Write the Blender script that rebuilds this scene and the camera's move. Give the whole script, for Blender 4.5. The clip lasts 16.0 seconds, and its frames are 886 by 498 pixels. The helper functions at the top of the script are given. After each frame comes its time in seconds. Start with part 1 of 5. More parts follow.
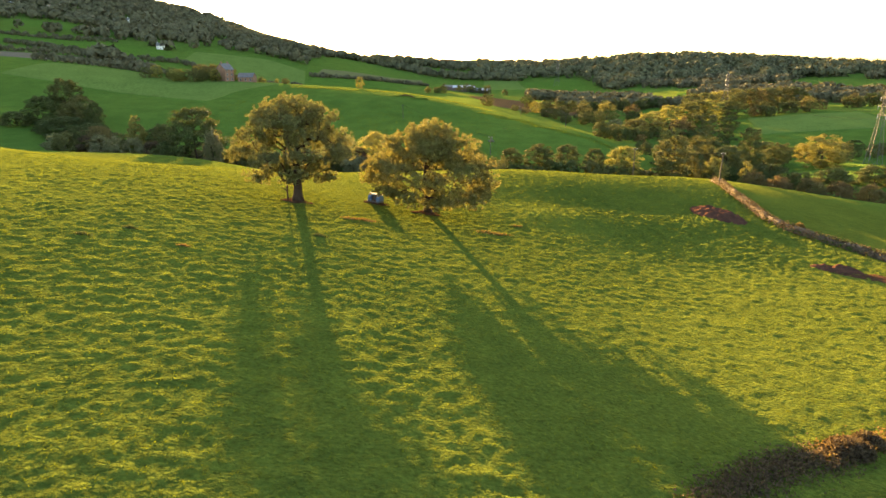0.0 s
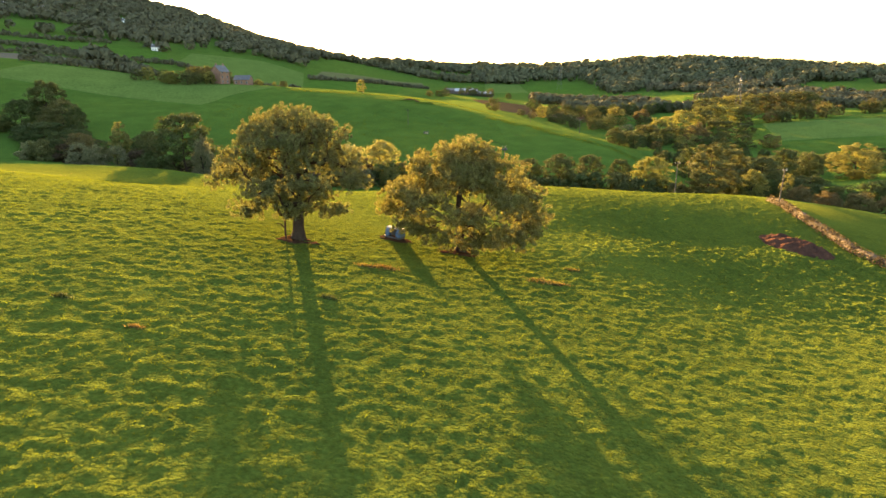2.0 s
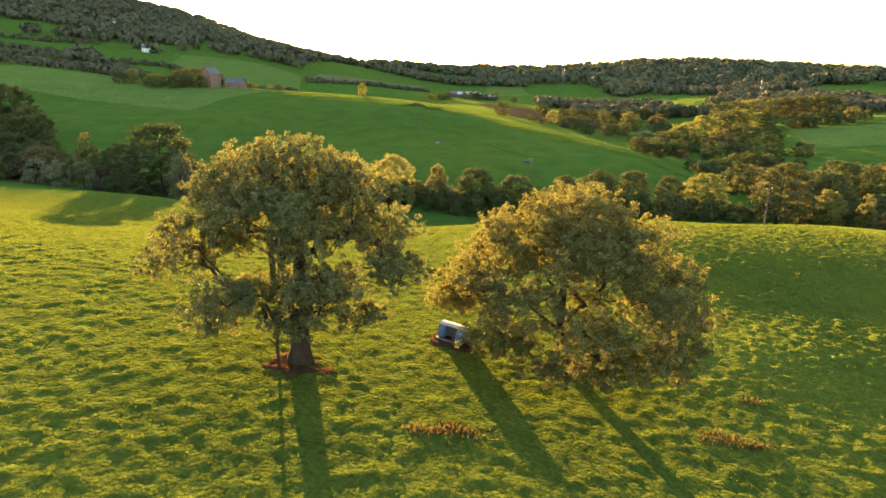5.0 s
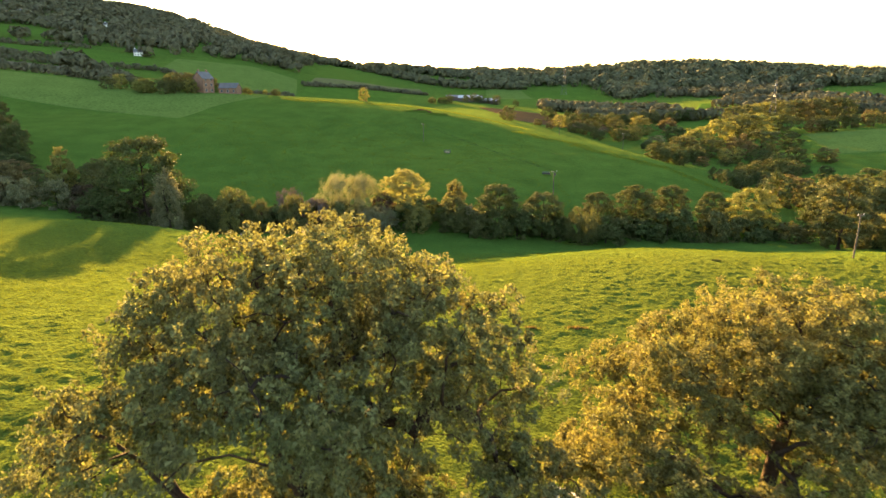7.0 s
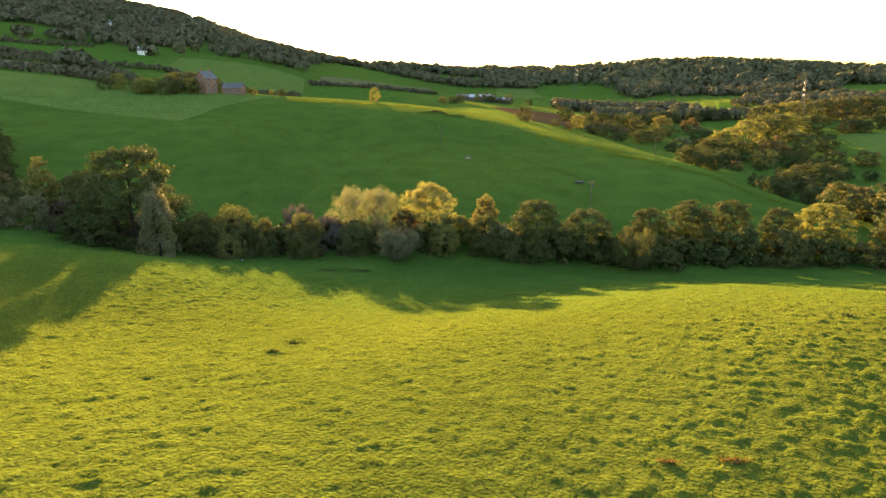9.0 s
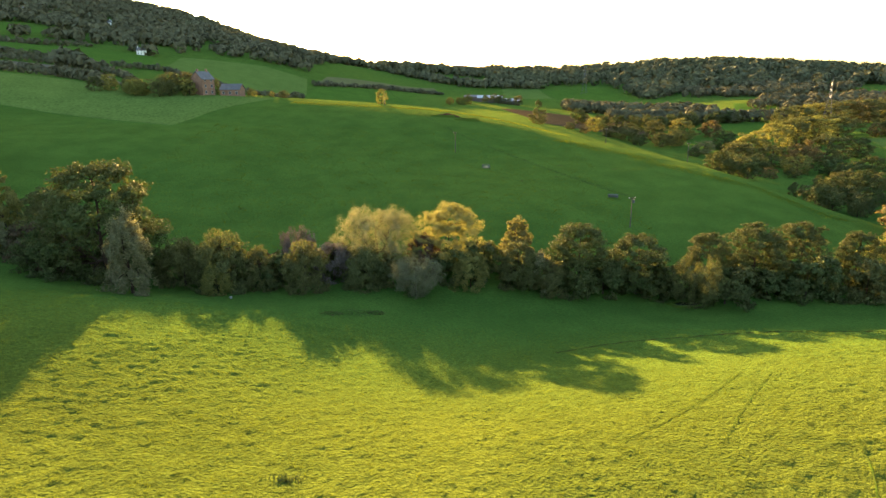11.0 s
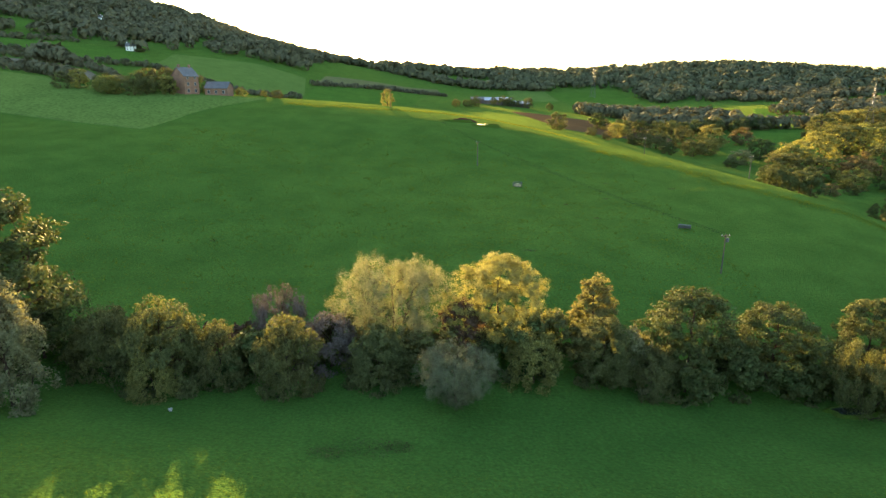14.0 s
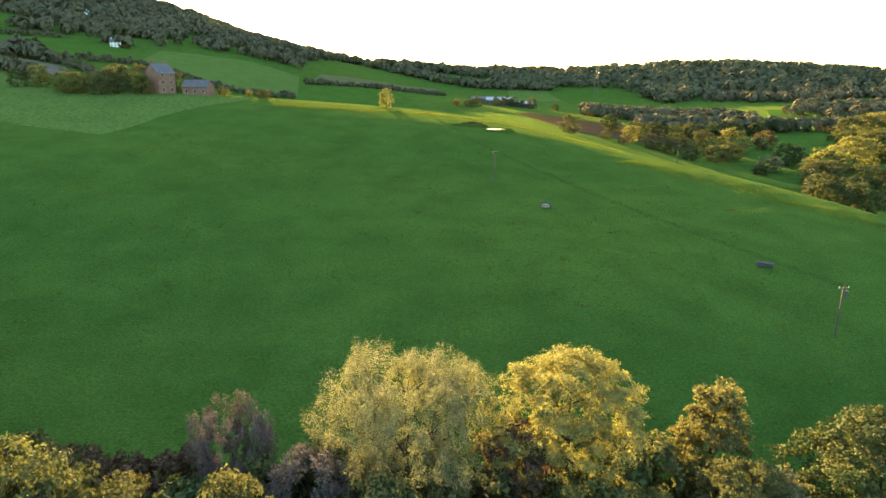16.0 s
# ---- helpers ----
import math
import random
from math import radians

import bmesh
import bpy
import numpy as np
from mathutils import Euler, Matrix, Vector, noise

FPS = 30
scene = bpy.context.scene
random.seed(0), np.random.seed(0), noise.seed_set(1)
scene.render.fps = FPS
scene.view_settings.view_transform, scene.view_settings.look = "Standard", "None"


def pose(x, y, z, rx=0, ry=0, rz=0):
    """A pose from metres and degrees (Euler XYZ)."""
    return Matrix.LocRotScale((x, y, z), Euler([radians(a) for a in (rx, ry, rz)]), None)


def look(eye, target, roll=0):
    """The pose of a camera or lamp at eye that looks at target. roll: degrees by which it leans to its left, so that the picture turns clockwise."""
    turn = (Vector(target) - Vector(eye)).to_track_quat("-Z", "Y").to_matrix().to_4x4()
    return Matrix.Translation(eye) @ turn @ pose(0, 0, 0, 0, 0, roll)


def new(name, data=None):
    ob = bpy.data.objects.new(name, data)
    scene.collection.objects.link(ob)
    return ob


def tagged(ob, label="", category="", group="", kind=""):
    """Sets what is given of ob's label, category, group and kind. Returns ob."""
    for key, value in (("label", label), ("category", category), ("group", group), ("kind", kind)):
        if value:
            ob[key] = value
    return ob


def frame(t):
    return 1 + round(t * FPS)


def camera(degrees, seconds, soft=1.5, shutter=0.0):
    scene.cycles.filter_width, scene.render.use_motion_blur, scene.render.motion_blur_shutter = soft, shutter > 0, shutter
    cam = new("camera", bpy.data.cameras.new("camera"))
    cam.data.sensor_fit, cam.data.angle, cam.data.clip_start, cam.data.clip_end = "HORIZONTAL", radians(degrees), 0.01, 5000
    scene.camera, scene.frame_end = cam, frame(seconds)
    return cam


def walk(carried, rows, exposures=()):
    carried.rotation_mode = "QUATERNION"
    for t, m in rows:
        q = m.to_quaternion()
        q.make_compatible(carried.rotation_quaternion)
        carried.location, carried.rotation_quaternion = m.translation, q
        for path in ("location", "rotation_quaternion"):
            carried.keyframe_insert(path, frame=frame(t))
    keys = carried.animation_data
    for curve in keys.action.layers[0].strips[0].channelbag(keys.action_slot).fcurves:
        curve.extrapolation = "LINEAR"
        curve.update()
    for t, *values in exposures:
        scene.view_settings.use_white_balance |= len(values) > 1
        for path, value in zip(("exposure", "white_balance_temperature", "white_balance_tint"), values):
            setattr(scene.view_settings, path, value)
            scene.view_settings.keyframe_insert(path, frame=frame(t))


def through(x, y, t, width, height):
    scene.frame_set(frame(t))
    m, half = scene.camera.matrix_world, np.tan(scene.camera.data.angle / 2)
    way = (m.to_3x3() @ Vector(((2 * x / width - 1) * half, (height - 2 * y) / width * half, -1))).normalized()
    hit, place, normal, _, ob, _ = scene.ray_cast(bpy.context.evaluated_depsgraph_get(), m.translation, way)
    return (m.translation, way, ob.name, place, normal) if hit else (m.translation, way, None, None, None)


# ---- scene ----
cam = camera(73.0, 16.0, soft=1.5, shutter=0.15)
PATH = [
    (0, (0.0, 0.0, 15.344), (-0.01, 1.925, 14.801), -0.2),
    (0.5, (-1.149, 4.283, 15.471), (-1.155, 6.209, 14.93), -0.1),
    (1, (-2.299, 8.711, 15.668), (-2.303, 10.637, 15.129), -0.0),
    (1.5, (-3.323, 12.963, 15.757), (-3.328, 14.889, 15.218), -0.0),
    (2, (-4.555, 17.863, 15.782), (-4.557, 19.79, 15.247), 0.0),
    (2.5, (-5.603, 22.218, 15.785), (-5.604, 24.145, 15.25), 0.0),
    (3, (-6.684, 26.869, 15.849), (-6.682, 28.796, 15.313), 0.0),
    (3.5, (-7.73, 31.303, 15.877), (-7.725, 33.23, 15.345), 0.1),
    (4, (-8.934, 36.117, 16.028), (-8.929, 38.045, 15.497), 0.1),
    (6.5, (-14.933, 58.623, 17.029), (-14.911, 60.554, 16.508), -0.1),
    (7, (-16.298, 63.222, 17.277), (-16.277, 65.153, 16.757), -0.2),
    (7.5, (-17.528, 67.784, 17.422), (-17.511, 69.715, 16.901), -0.3),
    (8, (-18.692, 72.496, 17.728), (-18.681, 74.426, 17.204), -0.4),
    (8.5, (-19.817, 76.765, 17.934), (-19.811, 78.695, 17.408), -0.3),
    (9, (-20.891, 81.36, 18.014), (-20.89, 83.289, 17.489), -0.3),
    (11.5, (-25.681, 105.396, 18.545), (-25.695, 107.326, 18.021), -0.2),
    (12, (-26.841, 110.628, 18.427), (-26.859, 112.558, 17.904), -0.1),
    (12.5, (-27.999, 116.098, 18.26), (-28.013, 118.029, 17.739), -0.1),
    (13, (-28.943, 121.892, 18.199), (-28.956, 123.824, 17.68), 0.0),
    (13.5, (-29.815, 127.731, 18.136), (-29.824, 129.662, 17.615), 0.2),
    (14, (-30.763, 134.071, 18.186), (-30.766, 136.002, 17.666), 0.3),
    (14.5, (-31.762, 140.456, 18.107), (-31.763, 142.387, 17.584), 0.3),
    (15, (-32.689, 147.212, 18.125), (-32.691, 149.143, 17.603), 0.4),
    (15.5, (-33.53, 153.829, 18.243), (-33.529, 155.76, 17.721), 0.4),
    (16, (-34.444, 160.988, 18.507), (-34.433, 162.918, 17.983), 0.5),
]
walk(cam, [(t, look(eye, target, roll)) for t, eye, target, roll in PATH], exposures=[(0, 3.72, 7150, 15), (7, 3.66, 7000, 14), (9, 3.48, 6950, 13), (12, 3.52, 6500, 8), (16, 3.70, 6300, 6)])

# ---- light: low evening sun ahead, clear sky ----
SUN_UP, SUN_LEFT = 6.3, 15.6  # degrees above the horizon, degrees left of +y
sun_way = Vector((-math.sin(radians(SUN_LEFT)) * math.cos(radians(SUN_UP)), math.cos(radians(SUN_LEFT)) * math.cos(radians(SUN_UP)), math.sin(radians(SUN_UP))))
world = bpy.data.worlds.new("sky")
scene.world = world
world.use_nodes = True
wn = world.node_tree.nodes
sky = wn.new("ShaderNodeTexSky")
sky.sky_type, sky.sun_disc = "NISHITA", False
sky.sun_elevation, sky.sun_rotation = radians(SUN_UP), radians(-SUN_LEFT)
sky.air_density, sky.dust_density, sky.ozone_density = 1.0, 1.6, 1.5
world.node_tree.links.new(sky.outputs[0], wn["Background"].inputs[0])
wn["Background"].inputs[1].default_value = 0.088
sun_data = bpy.data.lights.new("sun", "SUN")
sun_data.energy, sun_data.angle, sun_data.color = 5.0, radians(0.6), (1.0, 0.63, 0.22)
sun = new("sun", sun_data)
sun.matrix_world = look((0, 0, 200), Vector((0, 0, 200)) - sun_way)


# ---- materials ----
def material(name, base, other=None, rough=0.8, scale=1.0, fine=12.0, bump=0.0, sheen=0.0, sheen_tint=None, glow_through=0.0, through_tint=None, metal=0.0, per_piece=0.0, spec=0.3, bump_scale=None, third=None, big=0.03, greener=None):
    """A surface with two scales of mottling; glow_through lets light shine through thin leaves; greener: two greener
    colours, and between which y they take over.
    """
    m = bpy.data.materials.new(name)
    m.use_nodes = True
    nt = m.node_tree
    n, l = nt.nodes, nt.links
    bs = n["Principled BSDF"]
    bs.inputs["Roughness"].default_value = rough
    bs.inputs["Metallic"].default_value = metal
    bs.inputs["Specular IOR Level"].default_value = spec
    if sheen:
        bs.inputs["Sheen Weight"].default_value = sheen
        bs.inputs["Sheen Roughness"].default_value = 0.5
        bs.inputs["Sheen Tint"].default_value = (*(sheen_tint or base), 1)
    tc = n.new("ShaderNodeTexCoord")
    t1, t2 = n.new("ShaderNodeTexNoise"), n.new("ShaderNodeTexNoise")
    t1.inputs["Scale"].default_value, t1.inputs["Detail"].default_value = scale, 5
    t2.inputs["Scale"].default_value, t2.inputs["Detail"].default_value = fine, 4
    for tx in (t1, t2):
        l.new(tc.outputs["Object"], tx.inputs["Vector"])
    mix = n.new("ShaderNodeMix")
    mix.data_type = "RGBA"
    ramp = n.new("ShaderNodeMapRange")
    ramp.inputs[1].default_value, ramp.inputs[2].default_value = 0.35, 0.65
    l.new(t1.outputs[0], ramp.inputs[0])
    l.new(ramp.outputs[0], mix.inputs[0])
    mix.inputs[6].default_value = (*base, 1)
    mix.inputs[7].default_value = (*(other or [c * 0.7 for c in base]), 1)
    col = mix.outputs[2]
    if third:
        t3 = n.new("ShaderNodeTexNoise")
        t3.inputs["Scale"].default_value, t3.inputs["Detail"].default_value = big, 3
        l.new(tc.outputs["Object"], t3.inputs["Vector"])
        r3 = n.new("ShaderNodeMapRange")
        r3.inputs[1].default_value, r3.inputs[2].default_value = 0.45, 0.7
        l.new(t3.outputs[0], r3.inputs[0])
        m3 = n.new("ShaderNodeMix")
        m3.data_type = "RGBA"
        l.new(r3.outputs[0], m3.inputs[0])
        l.new(col, m3.inputs[6])
        m3.inputs[7].default_value = (*third, 1)
        col = m3.outputs[2]
    if greener:
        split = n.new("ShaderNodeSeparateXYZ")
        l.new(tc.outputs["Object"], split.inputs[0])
        share, greens, turned = n.new("ShaderNodeMapRange"), n.new("ShaderNodeMix"), n.new("ShaderNodeMix")
        share.inputs[1].default_value, share.inputs[2].default_value = greener[2], greener[3]
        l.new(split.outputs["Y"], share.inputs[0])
        greens.data_type = turned.data_type = "RGBA"
        greens.inputs[6].default_value, greens.inputs[7].default_value = (*greener[0], 1), (*greener[1], 1)
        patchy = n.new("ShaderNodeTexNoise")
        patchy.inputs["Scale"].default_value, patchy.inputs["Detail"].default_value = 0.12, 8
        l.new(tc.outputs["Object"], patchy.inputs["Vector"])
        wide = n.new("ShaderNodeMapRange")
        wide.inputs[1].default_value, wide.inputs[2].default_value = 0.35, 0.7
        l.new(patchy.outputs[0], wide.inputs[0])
        l.new(wide.outputs[0], greens.inputs[0])
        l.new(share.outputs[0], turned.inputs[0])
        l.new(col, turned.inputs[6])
        l.new(greens.outputs[2], turned.inputs[7])
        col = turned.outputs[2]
    hsv = n.new("ShaderNodeHueSaturation")
    l.new(col, hsv.inputs["Color"])
    val = n.new("ShaderNodeMapRange")
    val.inputs[1].default_value, val.inputs[2].default_value, val.inputs[3].default_value, val.inputs[4].default_value = 0.3, 0.7, 0.72, 1.28
    l.new(t2.outputs[0], val.inputs[0])
    vout = val.outputs[0]
    if per_piece:
        geo, ob = n.new("ShaderNodeNewGeometry"), n.new("ShaderNodeObjectInfo")
        pr = n.new("ShaderNodeMapRange")
        pr.inputs[3].default_value, pr.inputs[4].default_value = 1 - per_piece, 1 + per_piece
        l.new(geo.outputs["Random Per Island"], pr.inputs[0])
        mu = n.new("ShaderNodeMath")
        mu.operation = "MULTIPLY"
        l.new(vout, mu.inputs[0])
        l.new(pr.outputs[0], mu.inputs[1])
        vout = mu.outputs[0]
        hr = n.new("ShaderNodeMapRange")
        hr.inputs[3].default_value, hr.inputs[4].default_value = 0.485, 0.515
        l.new(ob.outputs["Random"], hr.inputs[0])
        l.new(hr.outputs[0], hsv.inputs["Hue"])
    l.new(vout, hsv.inputs["Value"])
    l.new(hsv.outputs[0], bs.inputs["Base Color"])
    if bump:
        b = n.new("ShaderNodeBump")
        b.inputs["Strength"].default_value, b.inputs["Distance"].default_value = 1.0, bump
        tb = t2
        if bump_scale:
            tb = n.new("ShaderNodeTexNoise")
            tb.inputs["Scale"].default_value, tb.inputs["Detail"].default_value = bump_scale, 6
            l.new(tc.outputs["Object"], tb.inputs["Vector"])
        l.new(tb.outputs[0], b.inputs["Height"])
        l.new(b.outputs[0], bs.inputs["Normal"])
    if glow_through:
        tr, ms = n.new("ShaderNodeBsdfTranslucent"), n.new("ShaderNodeMixShader")
        tm = n.new("ShaderNodeMix")
        tm.data_type, tm.blend_type = "RGBA", "MULTIPLY"
        tm.inputs[0].default_value = 1.0
        l.new(hsv.outputs[0], tm.inputs[6])
        tm.inputs[7].default_value = (*(through_tint or (1.5, 1.5, 1.0)), 1)
        l.new(tm.outputs[2], tr.inputs["Color"])
        ms.inputs[0].default_value = glow_through
        l.new(bs.outputs[0], ms.inputs[1])
        l.new(tr.outputs[0], ms.inputs[2])
        l.new(ms.outputs[0], n["Material Output"].inputs["Surface"])
    return m


GRASS = material("pasture_grass", (0.061, 0.086, 0.014), (0.044, 0.066, 0.012), rough=0.95, scale=0.5, fine=3.0, bump=0.3, bump_scale=4.0, third=(0.068, 0.092, 0.015), big=0.06, spec=0.0, sheen=0.06, sheen_tint=(0.75, 0.72, 0.12), greener=((0.048, 0.106, 0.020), (0.030, 0.078, 0.015), 140.0, 178.0))
BLADES = material("grass_blades", (0.094, 0.113, 0.015), (0.104, 0.117, 0.016), rough=0.9, scale=0.25, fine=2.0, glow_through=0.34, per_piece=0.15, through_tint=(1.4, 1.45, 0.6), spec=0.0)
DRYGRASS = material("pasture_grass", (0.040, 0.100, 0.012), (0.030, 0.078, 0.010), rough=0.9, scale=0.5, fine=3.0, bump=0.26, bump_scale=5.0, third=(0.062, 0.104, 0.013), big=0.06, spec=0.0)
PALEFIELD = material("pale_field", (0.100, 0.148, 0.034), (0.086, 0.130, 0.030), rough=0.85, scale=0.08, fine=1.0, bump=0.05, spec=0.0)
PLOUGH = material("ploughed_soil", (0.080, 0.056, 0.030), (0.066, 0.046, 0.025), rough=0.95, scale=0.1, fine=1.2, bump=0.15, spec=0.0)
SOIL = material("bare_red_soil", (0.072, 0.036, 0.021), (0.052, 0.028, 0.017), rough=0.95, scale=1.2, fine=6, bump=0.06, spec=0.0)
BARK = material("oak_bark", (0.060, 0.040, 0.027), (0.036, 0.025, 0.018), rough=0.95, scale=3, fine=14, bump=0.04, spec=0.05)
RUSTGRASS = material("rust_dry_grass", (0.125, 0.088, 0.042), (0.105, 0.085, 0.034), rough=0.9, scale=1.5, fine=6, glow_through=0.35, through_tint=(1.3, 1.2, 0.7), per_piece=0.3, spec=0.0)


def leaves(name, base, other, through=0.5, tint=(1.6, 1.55, 0.7), vary=0.4):
    return material(name, base, other, rough=0.8, scale=0.5, fine=2.5, glow_through=through, per_piece=vary, spec=0.06, through_tint=tint)


SHINE, SOFT = (1.35, 1.4, 0.8), (1.25, 1.25, 0.85)
OAK = leaves("oak_leaves_olive", (0.124, 0.130, 0.052), (0.142, 0.126, 0.052), 0.30, SOFT)
OAKGOLD = leaves("oak_leaves_golden", (0.140, 0.146, 0.048), (0.156, 0.145, 0.050), 0.34, SOFT)
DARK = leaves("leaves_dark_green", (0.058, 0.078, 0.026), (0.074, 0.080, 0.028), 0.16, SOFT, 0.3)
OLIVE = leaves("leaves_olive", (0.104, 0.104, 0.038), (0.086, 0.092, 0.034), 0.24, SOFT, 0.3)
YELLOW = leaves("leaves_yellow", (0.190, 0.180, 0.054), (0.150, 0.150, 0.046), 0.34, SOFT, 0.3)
POPLAR = leaves("poplar_leaves_yellow", (0.235, 0.226, 0.078), (0.200, 0.196, 0.066), 0.42, SOFT, 0.2)
ORANGE = leaves("leaves_orange_brown", (0.140, 0.106, 0.046), (0.112, 0.092, 0.040), 0.26, SOFT)
WILLOW = leaves("leaves_willow_grey_green", (0.185, 0.180, 0.096), (0.150, 0.150, 0.078), 0.34, SOFT, 0.25)
SALLOW = leaves("leaves_pale_grey", (0.155, 0.150, 0.086), (0.130, 0.128, 0.072), 0.22, SOFT, 0.25)
PURPLE = leaves("twigs_purple_brown", (0.135, 0.108, 0.098), (0.108, 0.086, 0.076), 0.12, SOFT, 0.25)
FARWOOD = leaves("distant_woodland", (0.090, 0.094, 0.054), (0.112, 0.104, 0.056), 0.10, SOFT, 0.18)
BRAMBLE = leaves("bramble_brown", (0.090, 0.062, 0.036), (0.070, 0.052, 0.032), 0.25, SOFT)


# ---- the lie of the land ----
NX = [-170, -110, -65, -35, -10, 15, 40, 65, 110, 200]
NY = [-40, 40, 75, 105, 135, 160, 190, 225, 285, 370]
NEAR = [  # heights: rows run away from the start, over the field, down to the brook and up the far slope
    [2.4, 3.3, 2.2, 2.0, -1.6, -6.4, -9.9, -13.4, -19.1, -27.7],
    [2.9, 5.9, 5.1, 1.8, -2.2, -5.7, -8.1, -10.8, -18.3, -29.9],
    [3.8, 5.5, 4.7, 2.1, -1.8, -5.6, -9.1, -10.0, -19.6, -28.1],
    [4.0, 8.0, 2.5, 0.1, -2.4, -4.4, -7.9, -9.7, -20.4, -24.4],
    [1.1, 0.8, -3.0, -5.1, -4.7, -4.4, -6.1, -8.0, -18.4, -24.7],
    [-0.4, -2.6, -4.9, -10.2, -11.0, -9.0, -10.0, -10.3, -16.3, -27.5],
    [-5.4, -7.1, -13.0, -13.6, -15.3, -16.8, -16.9, -17.1, -20.4, -28.1],
    [-4.2, -9.9, -13.4, -11.2, -10.6, -13.8, -14.8, -17.0, -21.7, -17.1],
    [3.4, -1.3, -4.9, -5.1, -6, -6.8, -7, -9.5, -23.9, -17.2],
    [11.2, 9.5, 7.3, 6.9, 4.2, 1.3, -0.2, -13.6, -18.8, -27.9],
]
FX = [-900, -500, -250, -100, 0, 100, 250, 500, 900]
FY = [300, 420, 560, 760, 1000, 1350, 2000]
FAR = [
    [49.9, 25.9, 7.8, -3, 0.8, -15.8, -30.4, -15.7, 5.3],
    [60.1, 40.1, 25.5, 12.8, 3.1, -19.2, -13.7, -1.3, 10],
    [81.7, 44.8, 19.5, -13.3, -2.2, -10.7, -11, -5.6, 5.2],
    [116.1, 69.2, 32.6, 3.9, 3.3, -5.4, -4.4, 5, 13.7],
    [152.9, 102.3, 62.7, 20.2, 2.6, -0.1, 3, 19.2, 27.2],
    [193.1, 139.6, 59.9, 54.3, 46.1, 41.4, 42.5, 57.9, 13.5],
    [150.1, 83.5, 30.3, 8.4, 0.1, -0.6, 0.6, -3.8, 9.9],
]


def spline(stations, q):
    """Weights of a natural cubic spline through the stations, held level past the ends."""
    st = np.array(stations, float)
    n, h = len(st), np.diff(st)
    a, b = np.eye(n), np.zeros((n, n))
    for i in range(1, n - 1):
        a[i, i - 1], a[i, i], a[i, i + 1] = h[i - 1], 2 * (h[i - 1] + h[i]), h[i]
        b[i, i - 1], b[i, i], b[i, i + 1] = 6 / h[i - 1], -6 / h[i - 1] - 6 / h[i], 6 / h[i]
    bend = np.linalg.solve(a, b)
    q = np.clip(np.asarray(q, float), st[0], st[-1])
    i = np.clip(np.searchsorted(st, q, side="right") - 1, 0, n - 2)
    u = (st[i + 1] - q) / h[i]
    v, unit = 1 - u, np.eye(n)
    return u[:, None] * unit[i] + v[:, None] * unit[i + 1] + ((u**3 - u)[:, None] * bend[i] + (v**3 - v)[:, None] * bend[i + 1]) * (h[i] ** 2)[:, None] / 6


def smooth(a, b, v):
    t = np.clip((v - a) / (b - a), 0, 1)
    return t * t * (3 - 2 * t)


def land(x, y):
    """Height of the land, without tussocks."""
    x, y = np.atleast_1d(np.asarray(x, float)), np.atleast_1d(np.asarray(y, float))
    near = np.einsum("ki,ij,kj->k", spline(NY, y), np.array(NEAR), spline(NX, x))
    far = np.einsum("ki,ij,kj->k", spline(FY, np.maximum(y, 0)), np.array(FAR), spline(FX, x))
    w = (1 - smooth(305, 365, y)) * (1 - smooth(150, 240, np.abs(x)))
    q = y - 0.28 * (x - 30)  # two shallow terraces across the pasture
    steps = 0.76 * (1 - smooth(94, 106, q)) - 0.28 * (1 - smooth(108, 124, q)) - 0.16 * (1 - smooth(86, 94, q)) - 0.32 * (1 - smooth(42, 84, q))
    return near * w + far * (1 - w) + steps * smooth(4, 18, x) * (1 - smooth(45, 55, x))


def waves(x, y, size, seed):
    """Cheap smooth noise in -1..1: value noise on a lattice of that size."""
    rng = np.random.default_rng(seed)
    table = rng.uniform(-1, 1, (256, 256))
    u, v = x / size, y / size
    i, j = np.floor(u).astype(int), np.floor(v).astype(int)
    a, b = u - i, v - j
    a, b = a * a * (3 - 2 * a), b * b * (3 - 2 * b)
    t = lambda p, q: table[(i + p) % 256, (j + q) % 256]
    return t(0, 0) * (1 - a) * (1 - b) + t(1, 0) * a * (1 - b) + t(0, 1) * (1 - a) * b + t(1, 1) * a * b


def tussocks(x, y):
    """Small hummocks of grazed grass on the near pasture, fading out at its edges; fainter ones on the far slope."""
    inside = smooth(-78, -70, x) * (1 - smooth(58, 66, x)) * smooth(7, 12, y) * (1 - smooth(176, 184, y))
    beyond = smooth(205, 235, y) * (1 - smooth(330, 360, y)) * (1 - smooth(90, 130, np.abs(x + 20)))
    rough = (0.85 + 0.3 * waves(x, y, 23, 5)) * (1 + (0.3 + 0.65 * smooth(-8, 14, x)) * smooth(60, 100, y)) * (1 + 0.7 * smooth(14, 30, x) * smooth(70, 84, y) * (1 - smooth(118, 130, y)))
    a, b = x + 0.35 * waves(x, y, 0.9, 31), y + 0.35 * waves(x, y, 0.9, 32)
    n1, n2 = waves(0.8 * a + 0.35 * b, b - 0.3 * a, 0.5, 1), waves(0.7 * a - 0.7 * b, 0.7 * a + 0.7 * b, 0.29, 2)
    h = 0.074 * np.maximum(n1 + 0.3, 0) ** 1.4 + 0.052 * np.maximum(n2, -0.4)
    return h * rough * inside + 0.10 * beyond * np.maximum(0, waves(x, y, 3.0, 8))


def ground_z(x, y):
    return float(land(x, y)[0] + tussocks(np.atleast_1d(float(x)), np.atleast_1d(float(y)))[0])


